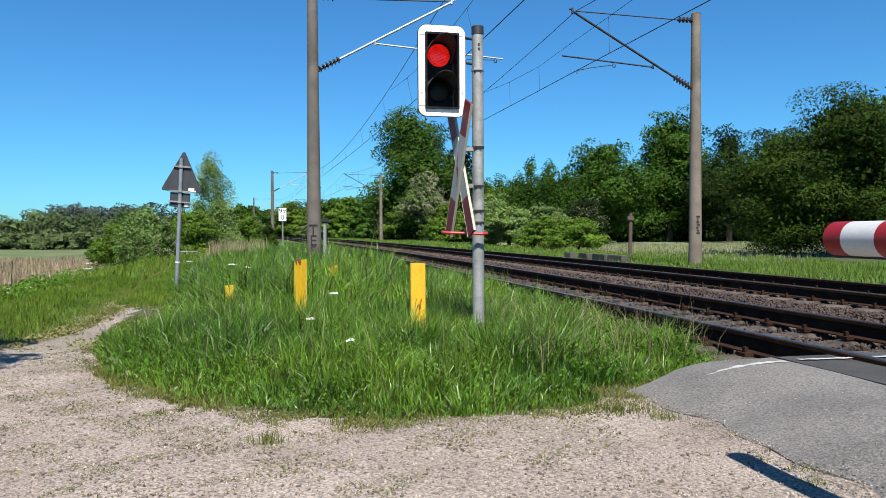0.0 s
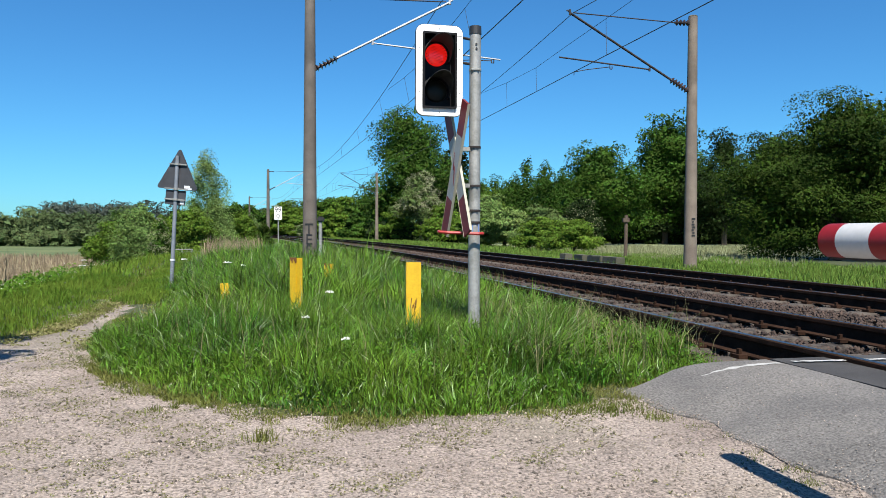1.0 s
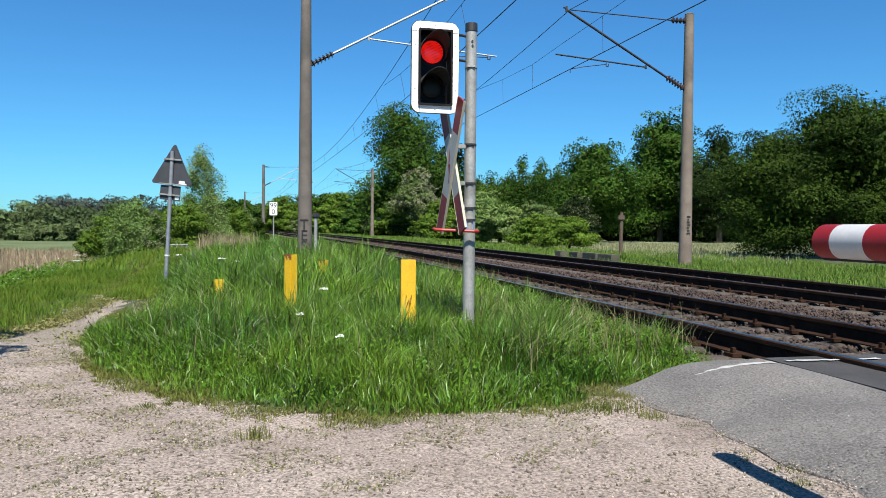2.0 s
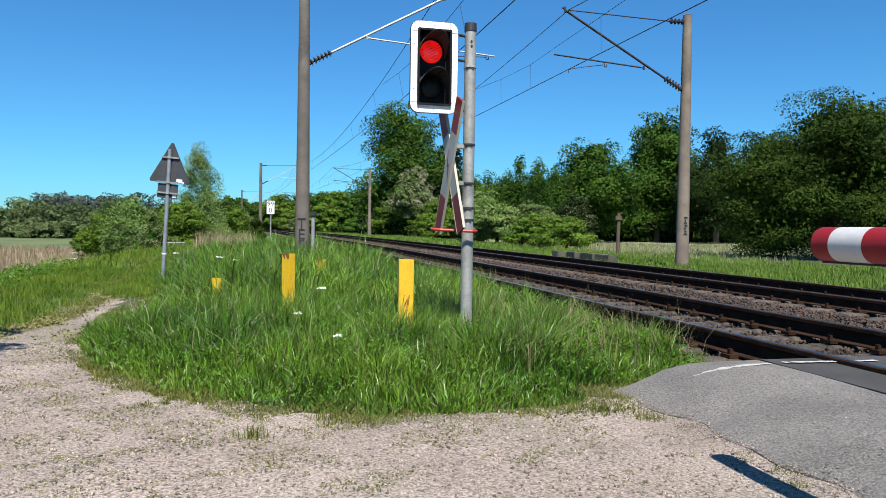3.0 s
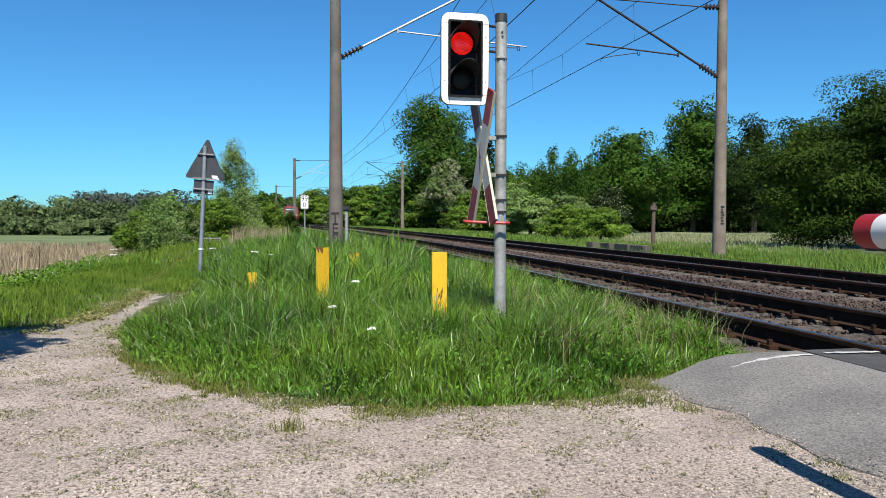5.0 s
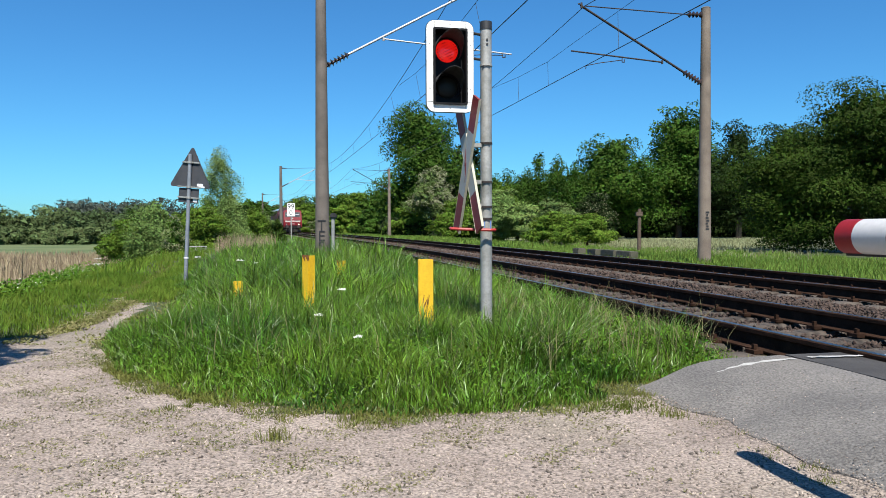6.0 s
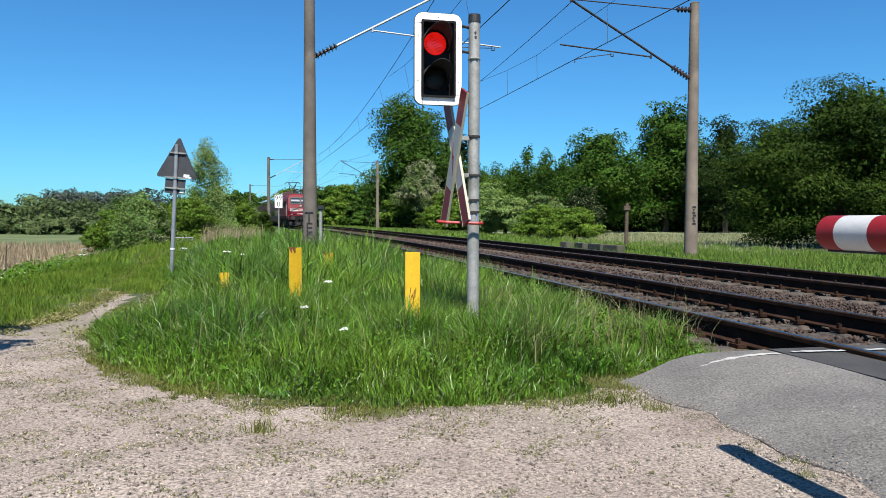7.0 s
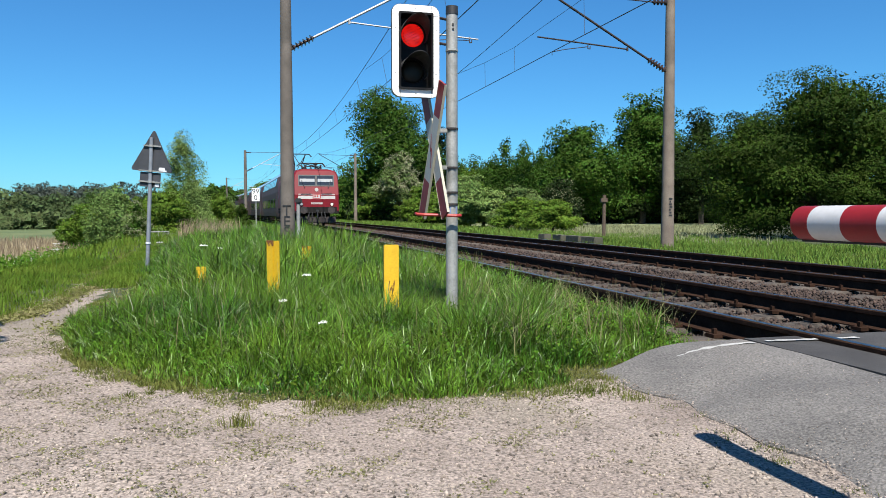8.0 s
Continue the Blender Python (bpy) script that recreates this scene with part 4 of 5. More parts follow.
    if bl.any():
        fl = new("blossom", sprays_mesh("blossom", p[bl] + up[bl] * 0.06, up[bl], s[bl] * 0.8, blossom[0]))
        fl.parent = t
    # trunk and limbs
    bm = B()
    th = zb + rz * 0.9
    tube(bm, (0, 0, -0.2), (0.05 * width * 0.2, 0, th * 0.55), trunk, trunk * 0.72, 10)
    tube(bm, (0.05 * width * 0.2, 0, th * 0.55), (0, 0, th * 1.1), trunk * 0.72, trunk * 0.25, 10)
    for j in range(min(9, lobes - 1)):
        q = c[1 + j]
        z0 = th * (0.35 + 0.06 * j)
        tube(bm, (0, 0, z0), (q[0] * 0.85, q[1] * 0.85, max(q[2], z0 * 0.8)), trunk * 0.40, trunk * 0.10, 7)
    part("trunk", bm, BARK, t)
    rng = keep
    return t


def px(xpix, y):
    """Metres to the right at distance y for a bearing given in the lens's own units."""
    return (xpix - 784.0) / 1350.0 * y


def up(ypix, y):
    return 0.87 + (410.6 - ypix) / 1350.0 * y


def build_trees():
    # beyond the far track
    tree("tree", px(738, 104), 104, up(200, 104), 13.2, LEAF_OAK, "tall full-crowned grey-green tree beside the line", n=17000, leaf=0.27, lobes=44, trunk=0.3, seed=1, base=0.6, shape=0.30, spread=1.1)
    tree("hawthorn_bush", px(752, 89), 89, up(308, 89), 5.8, LEAF_GREY, "hawthorn bush covered in cream blossom", "bush", n=8000, leaf=0.18, lobes=26, seed=2, blossom=(BLOSSOM, 0.6), base=2.0)
    tree("tree", px(812, 112), 112, up(262, 112), 8.5, LEAF_DARK_SHADE, "dark green tree at the wood's edge", n=8000, leaf=0.28, lobes=26, seed=3)
    tree("bush", px(700, 84), 92, up(372, 92), 5.0, LEAF_BRIGHT, "low bright green bush under a tall tree", "bush", n=4000, leaf=0.18, lobes=16, seed=4, base=0.1)
    tree("bush", px(790, 84), 84, up(362, 84), 5.5, LEAF_BRIGHT, "bright green bush beside the track", "bush", n=5000, leaf=0.17, lobes=18, seed=5, base=0.1)
    for k, (xp, yp, Y, w, mt, sd) in enumerate(((868, 335, 78, 5.5, LEAF_BRIGHT, 6), (905, 322, 88, 6.0, LEAF_OAK, 7), (875, 345, 66, 4.6, LEAF_BIRCH, 8),
                                               (900, 372, 56, 5.0, LEAF_BIRCH, 9), (965, 362, 54, 3.8, LEAF_GREY, 10), (850, 385, 62, 4.0, LEAF_BRIGHT, 31))):
        tree("bush", px(xp, Y), Y, up(yp, Y), w, mt, "leafy green bush in the hedge beyond the tracks", "bush", n=6500, leaf=0.15, lobes=22, seed=sd, base=0.1)
    for xp, yp, Y, w, sd in ((938, 284, 66, 2.8, 11), (972, 290, 64, 3.0, 12), (1000, 300, 70, 3.6, 13), (884, 310, 92, 4.2, 14), (915, 308, 80, 3.4, 32), (955, 312, 78, 4.0, 33), (862, 318, 96, 4.0, 34)):
        tree("young_tree", px(xp, Y), Y, up(yp, Y), w, LEAF_OAK, "slender young tree with feathery sparse leaves", n=3600, leaf=0.14, lobes=26, seed=sd, spread=0.75, shape=0.85, trunk=0.07, base=-0.1, core=0.05, clumps=7)
    tree("bush", px(1022, 44), 44, up(388, 44), 3.4, LEAF_BRIGHT, "rounded low green bush at the meadow's edge", "bush", n=9000, leaf=0.085, lobes=30, seed=15, base=-0.1)
    tree("bush", px(960, 47), 47, up(384, 47), 3.2, LEAF_BRIGHT, "rounded light green bush at the meadow's edge", "bush", n=8000, leaf=0.09, lobes=28, seed=16, base=-0.1)
    tree("elder_bush", px(1035, 58), 58, up(352, 58), 3.6, LEAF_DARK_SHADE, "dark elder bush with pale flower heads", "bush", n=6000, leaf=0.11, lobes=22, seed=17, blossom=(BLOSSOM, 0.16), base=-0.1)
    tree("oak_tree", px(1078, 72), 74, up(258, 74), 9.6, LEAF_OAK, "broad oak with dense deep green crown", n=17000, leaf=0.20, lobes=46, trunk=0.3, seed=18, base=0.8, shape=0.3)
    tree("oak_tree", px(1195, 78), 80, up(205, 80), 9.4, LEAF_OAK, "tall dark oak with gaps of sky in its crown", n=15000, leaf=0.21, lobes=44, trunk=0.35, seed=19, base=0.8, spread=0.85, shape=0.3)
    tree("oak_tree", px(1290, 76), 76, up(232, 76), 8.6, LEAF_DARK_SHADE, "leafy green oak behind a concrete mast", n=13000, leaf=0.20, lobes=38, trunk=0.3, seed=20, base=0.8, shape=0.3)
    tree("oak_tree", px(1380, 84), 84, up(236, 84), 9.5, LEAF_DARK_SHADE, "dark green oak at the back of the meadow", n=10000, leaf=0.24, lobes=34, trunk=0.3, seed=21, base=0.5, shape=0.3)
    tree("maple_tree", px(1492, 34), 34, up(176, 34), 9.6, LEAF_OLIVE, "wide bushy olive-green maple reaching to the ground", n=62000, leaf=0.082, lobes=56, trunk=0.2, seed=22, base=-0.1, spread=0.9, shape=0.3, layer=0.8, clumps=4, core=0.2)
    tree("maple_tree", px(1690, 35), 35, up(170, 35), 7.0, LEAF_OLIVE, "wide bushy olive-green maple beside another", n=14000, leaf=0.10, lobes=40, trunk=0.2, seed=23, base=-0.1, spread=0.85, shape=0.3, layer=0.6)
    # shade under the oaks is painted in by near-black leaves
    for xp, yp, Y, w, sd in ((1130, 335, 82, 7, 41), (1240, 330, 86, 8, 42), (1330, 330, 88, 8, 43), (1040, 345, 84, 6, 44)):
        tree("bush", px(xp, Y), Y, up(yp, Y), w, LEAF_DARK_SHADE, "undergrowth beneath the oaks, shade put into its dark leaf colour", "bush", n=5000, leaf=0.28, lobes=22, seed=sd, base=-0.2)
    # this side, along the path
    tree("birch_tree", px(376, 46), 46, up(272, 46), 3.1, LEAF_BIRCH, "slender birch with light grey-green leaves", n=12000, leaf=0.068, lobes=34, trunk=0.08, seed=24, spread=0.62, shape=0.6, base=-0.2, layer=0.9, core=0.02, clumps=9)
    tree("bush", px(345, 44), 44, up(372, 44), 3.2, LEAF_BRIGHT, "green bush beside the field path", "bush", n=6000, leaf=0.09, lobes=22, seed=25, base=-0.5)
    tree("bush", px(262, 42), 42, up(372, 42), 3.8, LEAF_BIRCH, "willow bush at the reed bed's edge", "bush", n=9000, leaf=0.085, lobes=28, seed=26, base=-1.9)
    tree("bush", px(222, 52), 52, up(378, 52), 3.0, LEAF_OAK, "green bush at the reed bed's edge", "bush", n=5000, leaf=0.10, lobes=20, seed=27, base=-1.9)
    tree("hawthorn_bush", px(308, 40), 39, up(392, 39), 1.6, LEAF_OAK, "small hawthorn with white blossom", "bush", n=3000, leaf=0.07, lobes=14, seed=28, blossom=(BLOSSOM, 0.35), base=-0.8)
    tree("bush", px(425, 62), 62, up(372, 62), 3.4, LEAF_OLIVE, "scrubby bush on the track's bank", "bush", n=5500, leaf=0.11, lobes=20, seed=29, base=-0.3)
    tree("bush", px(452, 74), 74, up(382, 74), 2.6, LEAF_GREY, "scrubby bush on the track's bank", "bush", n=4000, leaf=0.12, lobes=18, seed=30, base=-0.3)
    for k, (xp, yp, Y, w, mt) in enumerate(((205, 395, 47, 3.2, LEAF_BRIGHT), (285, 385, 50, 3.4, LEAF_BRIGHT), (325, 378, 56, 3.6, LEAF_BRIGHT), (400, 385, 52, 3.0, LEAF_BIRCH), (355, 355, 60, 3.4, LEAF_BRIGHT), (440, 376, 58, 2.4, LEAF_BRIGHT), (475, 396, 64, 1.6, LEAF_OLIVE))):
        tree("bush", px(xp, Y), Y, up(yp, Y), w, mt, "leafy bush between path and railway bank", "bush", n=5000, leaf=0.09, lobes=22, seed=110 + k, base=-0.9)
    for k, (xp, yp, Y, w, mt) in enumerate(((400, 368, 120, 7, LEAF_OAK), (425, 362, 150, 8, LEAF_OAK), (452, 366, 185, 9, LEAF_OAK), (380, 372, 110, 6, LEAF_DARK_SHADE),
                                           (340, 375, 95, 8, LEAF_DARK_SHADE), (470, 371, 215, 8, LEAF_FAR_HAZE))):
        tree("tree", px(xp, Y), Y, up(yp, Y), w, mt, "tree in the wood along the line", n=3500, leaf=0.045 * Y ** 0.45, lobes=20, seed=50 + k, base=-0.5)
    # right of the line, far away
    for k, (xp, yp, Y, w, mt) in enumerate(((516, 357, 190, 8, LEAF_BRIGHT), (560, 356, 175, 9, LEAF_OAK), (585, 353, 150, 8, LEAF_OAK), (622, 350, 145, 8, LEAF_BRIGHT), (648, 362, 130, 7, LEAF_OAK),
                                           (600, 372, 120, 6, LEAF_BRIGHT), (640, 380, 112, 5, LEAF_OAK), (545, 372, 165, 7, LEAF_BRIGHT), (605, 352, 210, 12, LEAF_FAR_HAZE), (560, 352, 240, 14, LEAF_FAR_HAZE),
                                           (655, 345, 160, 9, LEAF_OAK), (500, 372, 300, 10, LEAF_FAR_HAZE), (530, 380, 200, 6, LEAF_BRIGHT))):
        tree("tree", px(xp, Y), Y, up(yp, Y), w, mt, "leafy tree in the wood along the line", n=4500, leaf=0.036 * Y ** 0.45, lobes=24, seed=70 + k, base=-0.2)
    tree("hawthorn_bush", px(527, 135), 150, up(398, 150), 4.6, LEAF_GREY, "hawthorn with pale blossom by the track", "bush", n=3000, leaf=0.2, lobes=16, seed=90, blossom=(BLOSSOM, 0.6))
    # a tree whose shade falls on the path
    tree("tree", -4.85, 4.0, 5.0, 2.7, LEAF_OAK, "young tree beside the gravel whose shade falls on the path", n=9000, leaf=0.10, lobes=24, seed=91, base=3.0, trunk=0.07)


def build_far_woods():
    """Distant wood across the low field."""
    global rng
    keep, rng = rng, np.random.default_rng(55)
    for name, mt, spec, label in (
            # first two rows: the wood's shade is painted in by near-black leaves
            ("wood_edge", LEAF_DARK_SHADE, [(xp, 318 + 14 * math.sin(xp * 0.037) + 8 * math.sin(xp * 0.11), 100, 6) for xp in range(800, 1720, 20)], "wood behind the hedge and oaks, shade put into its near-black leaves"),
            ("wood_edge", LEAF_DARK_SHADE, [(xp, 388 + 6 * math.sin(xp * 0.09), 92, 4) for xp in range(690, 1720, 22)], "undergrowth along the wood's foot, shade put into its near-black leaves"),
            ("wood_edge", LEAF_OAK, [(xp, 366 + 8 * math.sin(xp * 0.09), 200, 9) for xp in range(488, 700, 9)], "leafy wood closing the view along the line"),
            # far rows: haze comes from the paler, bluish leaf colours
            ("far_wood", LEAF_FAR_HAZE, [(xp, 382 + 9 * math.sin(xp * 0.05) + 6 * math.sin(xp * 0.13), 165, 11) for xp in range(-120, 345, 11)], "green wood beyond the low field, haze put into its pale leaf colour"),
            ("far_wood", LEAF_FAR_HAZE, [(xp, 409 + 6 * math.sin(xp * 0.08), 142, 8) for xp in range(-120, 300, 13)], "bushes along the far edge of the field"),
            ("far_wood", LEAF_BLUE_HAZE, [(xp, 361 + 3 * math.sin(xp * 0.21), 245, 9) for xp in range(108, 205, 6)] + [(xp, 392 + 4 * math.sin(xp * 0.03), 420, 30) for xp in range(-200, 60, 20)] +
             [(xp, 360 + 5 * math.sin(xp * 0.1), 225, 12) for xp in range(205, 320, 13)], "row of distant poplars, blue haze put into their leaf colour")):
        ps, es, ss = [], [], []
        for xp, yp, Y, w in spec:
            Yj = Y * rng.uniform(0.95, 1.06)
            X, top = px(xp, Yj), up(yp + rng.uniform(-5, 5), Yj)
            nl, per = 9, 165
            h = top + 2.1
            for _ in range(nl):
                c = np.array([X + rng.uniform(-0.4, 0.4) * w, Yj + rng.uniform(-3, 3), -2.1 + h * rng.uniform(0.1, 0.8)])
                r = min(w * 0.38, h * 0.28)
                e = rng.normal(0, 1, (per, 3)) + np.array([0, -0.3, 0.45])
                e /= np.linalg.norm(e, axis=1)[:, None]
                ps.append(c + e * r * rng.uniform(0.8, 1.04, (per, 1)) * np.array([1.0, 1.0, 0.8]))
                es.append(e + np.array([0, 0, 0.4]))
                ss.append(rng.uniform(0.18, 0.38, per) * (Y / 165) ** 0.5 * np.where(rng.random(per) < 0.12, 2.2, 1.0))
        me = sprays_mesh(name, np.concatenate(ps), np.concatenate(es), np.concatenate(ss), mt)
        tagged(new(name, me), label, "wood", kind="stuff")
    rng = keep


def scatter(n, x0, x1, y0, y1):
    return rng.uniform(x0, x1, n), rng.uniform(y0, y1, n)


def path_left(y):
    return np.interp(y, [7.3, 7.8, 8.9, 10.1, 11.3, 12.7, 16.2, 24], [-5.6, -4.15, -4.2, -4.47, -4.75, -5.12, -6.15, -8.4])


def build_grass():
    def put(name, x, y, h, w, material, label, lean=0.5, z=None):
        me = blades_mesh(name, x, y, (ground_z(x, y) - 0.02) if z is None else z, h, w, material, lean)
        tagged(new(name, me), label, "grass", kind="stuff")

    def verge(x, y):
        u, off = nearest_line(x, y)
        depth = y - verge_near(x)
        side = x - (path_left(y) + np.interp(y, [7.0, 7.8, 9.2, 11.3, 13.3, 16], [1.3, 0.95, 0.70, 0.55, 0.38, 0.1]))
        ok = (depth > 0) & (off < -3.05 - 0.25 * np.clip((14 - y) / 8, 0, 1)) & (side > 0)
        ok &= ~((u < 4.95) & (off > -4.7))
        return ok, np.minimum(depth, np.maximum(0, side) * 0.9), off

    # the verge round the signal: tussocks whose blades spread outwards, and loose blades between
    for tufts_n, per, y0, y1, x0, x1, w, hmul in ((8200, 24, 4.3, 9.0, -4.6, 3.8, 0.0084, 1.0), (3600, 18, 9.0, 16.5, -6.2, 2.2, 0.014, 1.35), (2300, 14, 16.5, 42, -9.5, 1.0, 0.028, 1.4)):
        tx, ty = scatter(tufts_n, x0, x1, y0, y1)
        size = rng.uniform(0.55, 1.25, tufts_n) * (0.78 + 0.32 * noise2(tx, ty, 0.6, 2.0))
        r = np.abs(rng.normal(0, 0.075, (tufts_n, per))) * (w / 0.0084) ** 0.5
        a = rng.uniform(0, 2 * np.pi, (tufts_n, per))
        x, y = (tx[:, None] + r * np.cos(a)).ravel(), (ty[:, None] + r * np.sin(a)).ravel()
        a, size = a.ravel() + rng.normal(0, 0.5, a.size), np.repeat(size, per)
        ok, dep, off = verge(x, y)
        x, y, a, size, dep, off = x[ok], y[ok], a[ok], size[ok], dep[ok], off[ok]
        h = (0.06 + 0.42 * np.clip(dep / 1.25, 0, 1) ** 0.75 * size) * rng.uniform(0.5, 1.15, len(x)) * np.where(dep > 0.5, hmul, 1)
        h *= np.where(off > -4.1, 0.75, 1.0) * (1 + 0.28 * np.clip((y - 6.8) / 2, 0, 1) * (x < -1.0))
        me = blades_mesh("verge_grass", x, y, ground_z(x, y) - 0.02, h, w * rng.uniform(0.5, 1.4, len(x)), GRASS, 0.95, a)
        tagged(new("verge_grass", me), "tall lush green grass on the verge", "grass", kind="stuff")
    # broad-leaved weeds among the grass
    n = 110000
    x, y = scatter(n, -4.6, 3.4, 4.5, 12.0)
    ok, dep, off = verge(x, y)
    ok &= (noise2(x, y, 0.4, 9.0) > -0.15) & (dep > 0.12)
    x, y, dep = x[ok], y[ok], dep[ok]
    p = np.stack([x, y, -0.235 + rng.uniform(0.05, 1.0, len(x)) * np.clip(dep, 0.05, 0.8) * 0.36], 1)
    me = leaves_mesh("verge_weeds", p, np.tile([0.0, -0.3, 0.8], (len(x), 1)), rng.uniform(0.006, 0.018, len(x)), WEED)
    tagged(new("verge_weeds", me), "broad-leaved green weeds among the verge grass", "weeds", kind="stuff")
    # trodden, yellowish fringe lying towards the gravel
    n = 62000
    x = rng.uniform(-4.0, 3.0, n)
    dep = rng.normal(0.06, 0.22, n)
    ok = (dep > -0.22 + 0.30 * noise2(x, dep, 0.3) + 0.15 * noise2(x, dep, 0.09, 4)) & (dep < 0.75)
    x, dep = x[ok], dep[ok]
    y = verge_near(x) + dep
    ok = ~((to_uc(x, y)[1] > 2.35) & (to_uc(x, y)[0] < 4.9))
    x, y, dep = x[ok], y[ok], dep[ok]
    put("grass_fringe", x, y, rng.uniform(0.02, 0.10, len(x)) * (0.6 + np.clip(dep, 0, 0.6)), rng.uniform(0.003, 0.008, len(x)), GRASS_FRINGE, "short yellowish grass at the gravel's edge", 1.5)
    # low grass along the path's outer side
    y = rng.uniform(7.7, 22, 15000)
    x = path_left(y) - np.abs(rng.normal(0, 0.16, len(y))) * (0.6 + y / 16) + 0.05
    put("path_grass", x, y, rng.uniform(0.02, 0.11, len(x)), rng.uniform(0.004, 0.010, len(x)), GRASS_FRINGE, "short trodden grass along the field path", 1.2)
    y = 11.2 + 13 * rng.random(22000) ** 1.3
    x = path_left(y) + rng.uniform(-0.1, 0.75, len(y))
    ok = rng.random(len(y)) < np.clip((y - 10.6) / 1.5, 0.2, 1)
    x, y = x[ok], y[ok]
    put("path_grass", x, y, rng.uniform(0.05, 0.20, len(x)), rng.uniform(0.006, 0.013, len(x)), GRASS_BANK, "green grass closing over the field path", 1.0)
    # seed heads above the verge
    x, y = scatter(2600, -8, 3.2, 4.9, 24)
    ok, dep, off = verge(x, y)
    ok &= dep > 0.5
    x, y = x[ok], y[ok]
    put("grass_seed_heads", x, y, rng.uniform(0.38, 0.62, len(x)), rng.uniform(0.002, 0.005, len(x)) * (1 + y / 12), HAY, "pale seed heads standing above the grass", 0.35)
    # left of the path: a smooth low bank, and a ranker strip of nettles and cow parsley towards the reeds
    for n, y0, y1, w, hh in ((95000, 7.4, 18, 0.0085, 0.20), (40000, 18, 44, 0.022, 0.34)):
        x, y = scatter(n, -24 if y0 > 10 else -13, -4.0, y0, y1)
        dist = path_left(y) - x
        ok = (dist > 0.02 + 0.10 * noise2(x, y, 0.4)) & (dist < 1.9 + 0.04 * y)
        x, y, dist = x[ok], y[ok], dist[ok]
        put("bank_grass", x, y, hh * (0.3 + 0.7 * np.clip(dist / 0.9, 0, 1)) * (0.85 + 0.3 * noise2(x, y, 0.5, 7)) * rng.uniform(0.5, 1.25, len(x)), w * rng.uniform(0.6, 1.3, len(x)), GRASS_BANK, "green grass on the bank beside the path", 0.9)
    for n, mt, part_name, label, s0, s1, z0 in ((42000, WEED, "bank_weeds", "rank nettles and docks between the bank and the reeds", 0.012, 0.034, 0.05), (2200, FLOWER, "bank_flowers", "white cow parsley flowers along the reeds", 0.006, 0.014, 0.6)):
        y = rng.uniform(11.5, 36, n)
        dist = 1.85 + 0.043 * y + rng.normal(0, 0.35, n)
        x = path_left(np.minimum(y, 24)) - dist - np.maximum(0, y - 24) * 0.30
        top = (0.26 + 0.008 * y) * (0.75 + 0.45 * noise2(x, y, 0.9, 4))
        z = ground_z(x, y) + top * (z0 + (1 - z0) * rng.random(n))
        me = leaves_mesh(part_name, np.stack([x, y, z], 1), np.tile([0.0, -0.4, 0.8], (n, 1)), rng.uniform(s0, s1, n), mt)
        tagged(new(part_name, me), label, "weeds", kind="stuff")
    # middle strip and scraps on the gravel
    x, y = scatter(230000, -4.0, 1.6, 2.0, 7.4)
    m = noise2(x, y, 0.33, 5.0) + 0.6 * noise2(x, y, 0.12, 1.0) + 0.6 * noise2(x, y, 0.045, 3.0)
    near = np.clip((y - verge_near(x) + 2.4) / 2.4, 0, 1)
    ok = (m > 0.62 + 0.3 * np.clip(x + 0.8, 0, 1) - 0.75 * near * (x < 1.0)) & (y < verge_near(x)) & (x < 1.5) & (rng.random(len(x)) < 0.5)
    x, y = x[ok], y[ok]
    zz = ground_z(x, y) + 0.018 * noise2(x, y, 0.7) + 0.02 * noise2(x, y, 2.3, 1.0) + rng.uniform(0.002, 0.012, len(x))
    me = leaves_mesh("gravel_weeds", np.stack([x, y, zz], 1), np.tile([0.0, 0.0, 1.6], (len(x), 1)), rng.uniform(0.003, 0.009, len(x)), MOSS)
    tagged(new("gravel_weeds", me), "sparse flattened weeds in the gravel", "weeds", kind="stuff")
    y = rng.uniform(7.0, 12.5, 9000)
    x = path_left(np.maximum(y, 7.8)) + np.where(rng.random(9000) < 0.5, rng.normal(0.02, 0.10, 9000), rng.normal(0.75, 0.15, 9000))
    ok = noise2(x, y, 0.2, 3.0) + 0.6 * noise2(x, y, 0.07, 1.0) > -0.1
    x, y = x[ok], y[ok]
    me = leaves_mesh("path_weeds", np.stack([x, y, ground_z(x, y) + 0.025 + rng.uniform(0, 0.03, len(x))], 1), np.tile([0.0, -0.3, 1.2], (len(x), 1)), rng.uniform(0.006, 0.020, len(x)), MOSS)
    tagged(new("path_weeds", me), "flattened olive weeds along the path's edges", "weeds", kind="stuff")
    # drooping pale stalks towards the track
    x, y = scatter(900, 0.2, 3.0, 5.4, 8.6)
    ok, dep, off = verge(x, y)
    ok &= dep > 0.3
    x, y = x[ok], y[ok]
    put("grass_stalks", x, y, rng.uniform(0.40, 0.66, len(x)), rng.uniform(0.003, 0.005, len(x)), HAY, "drooping pale grass stalks near the track", 0.9)
    tufts = [(-0.92, 4.02, 0.12, 90), (1.32, 4.55, 0.06, 120), (1.5, 3.65, 0.05, 90), (1.62, 3.32, 0.05, 110), (1.25, 5.0, 0.09, 160), (-0.6, 4.42, 0.09, 90), (1.05, 4.72, 0.08, 130)]
    for k in range(16):
        uu, cc = 1.3 + 0.21 * k + rng.uniform(-0.08, 0.08), 2.40 + rng.uniform(-0.10, 0.06)
        tufts.append((-NY * uu + NX * cc, NX * uu + NY * cc, rng.uniform(0.025, 0.07), int(rng.uniform(30, 110))))
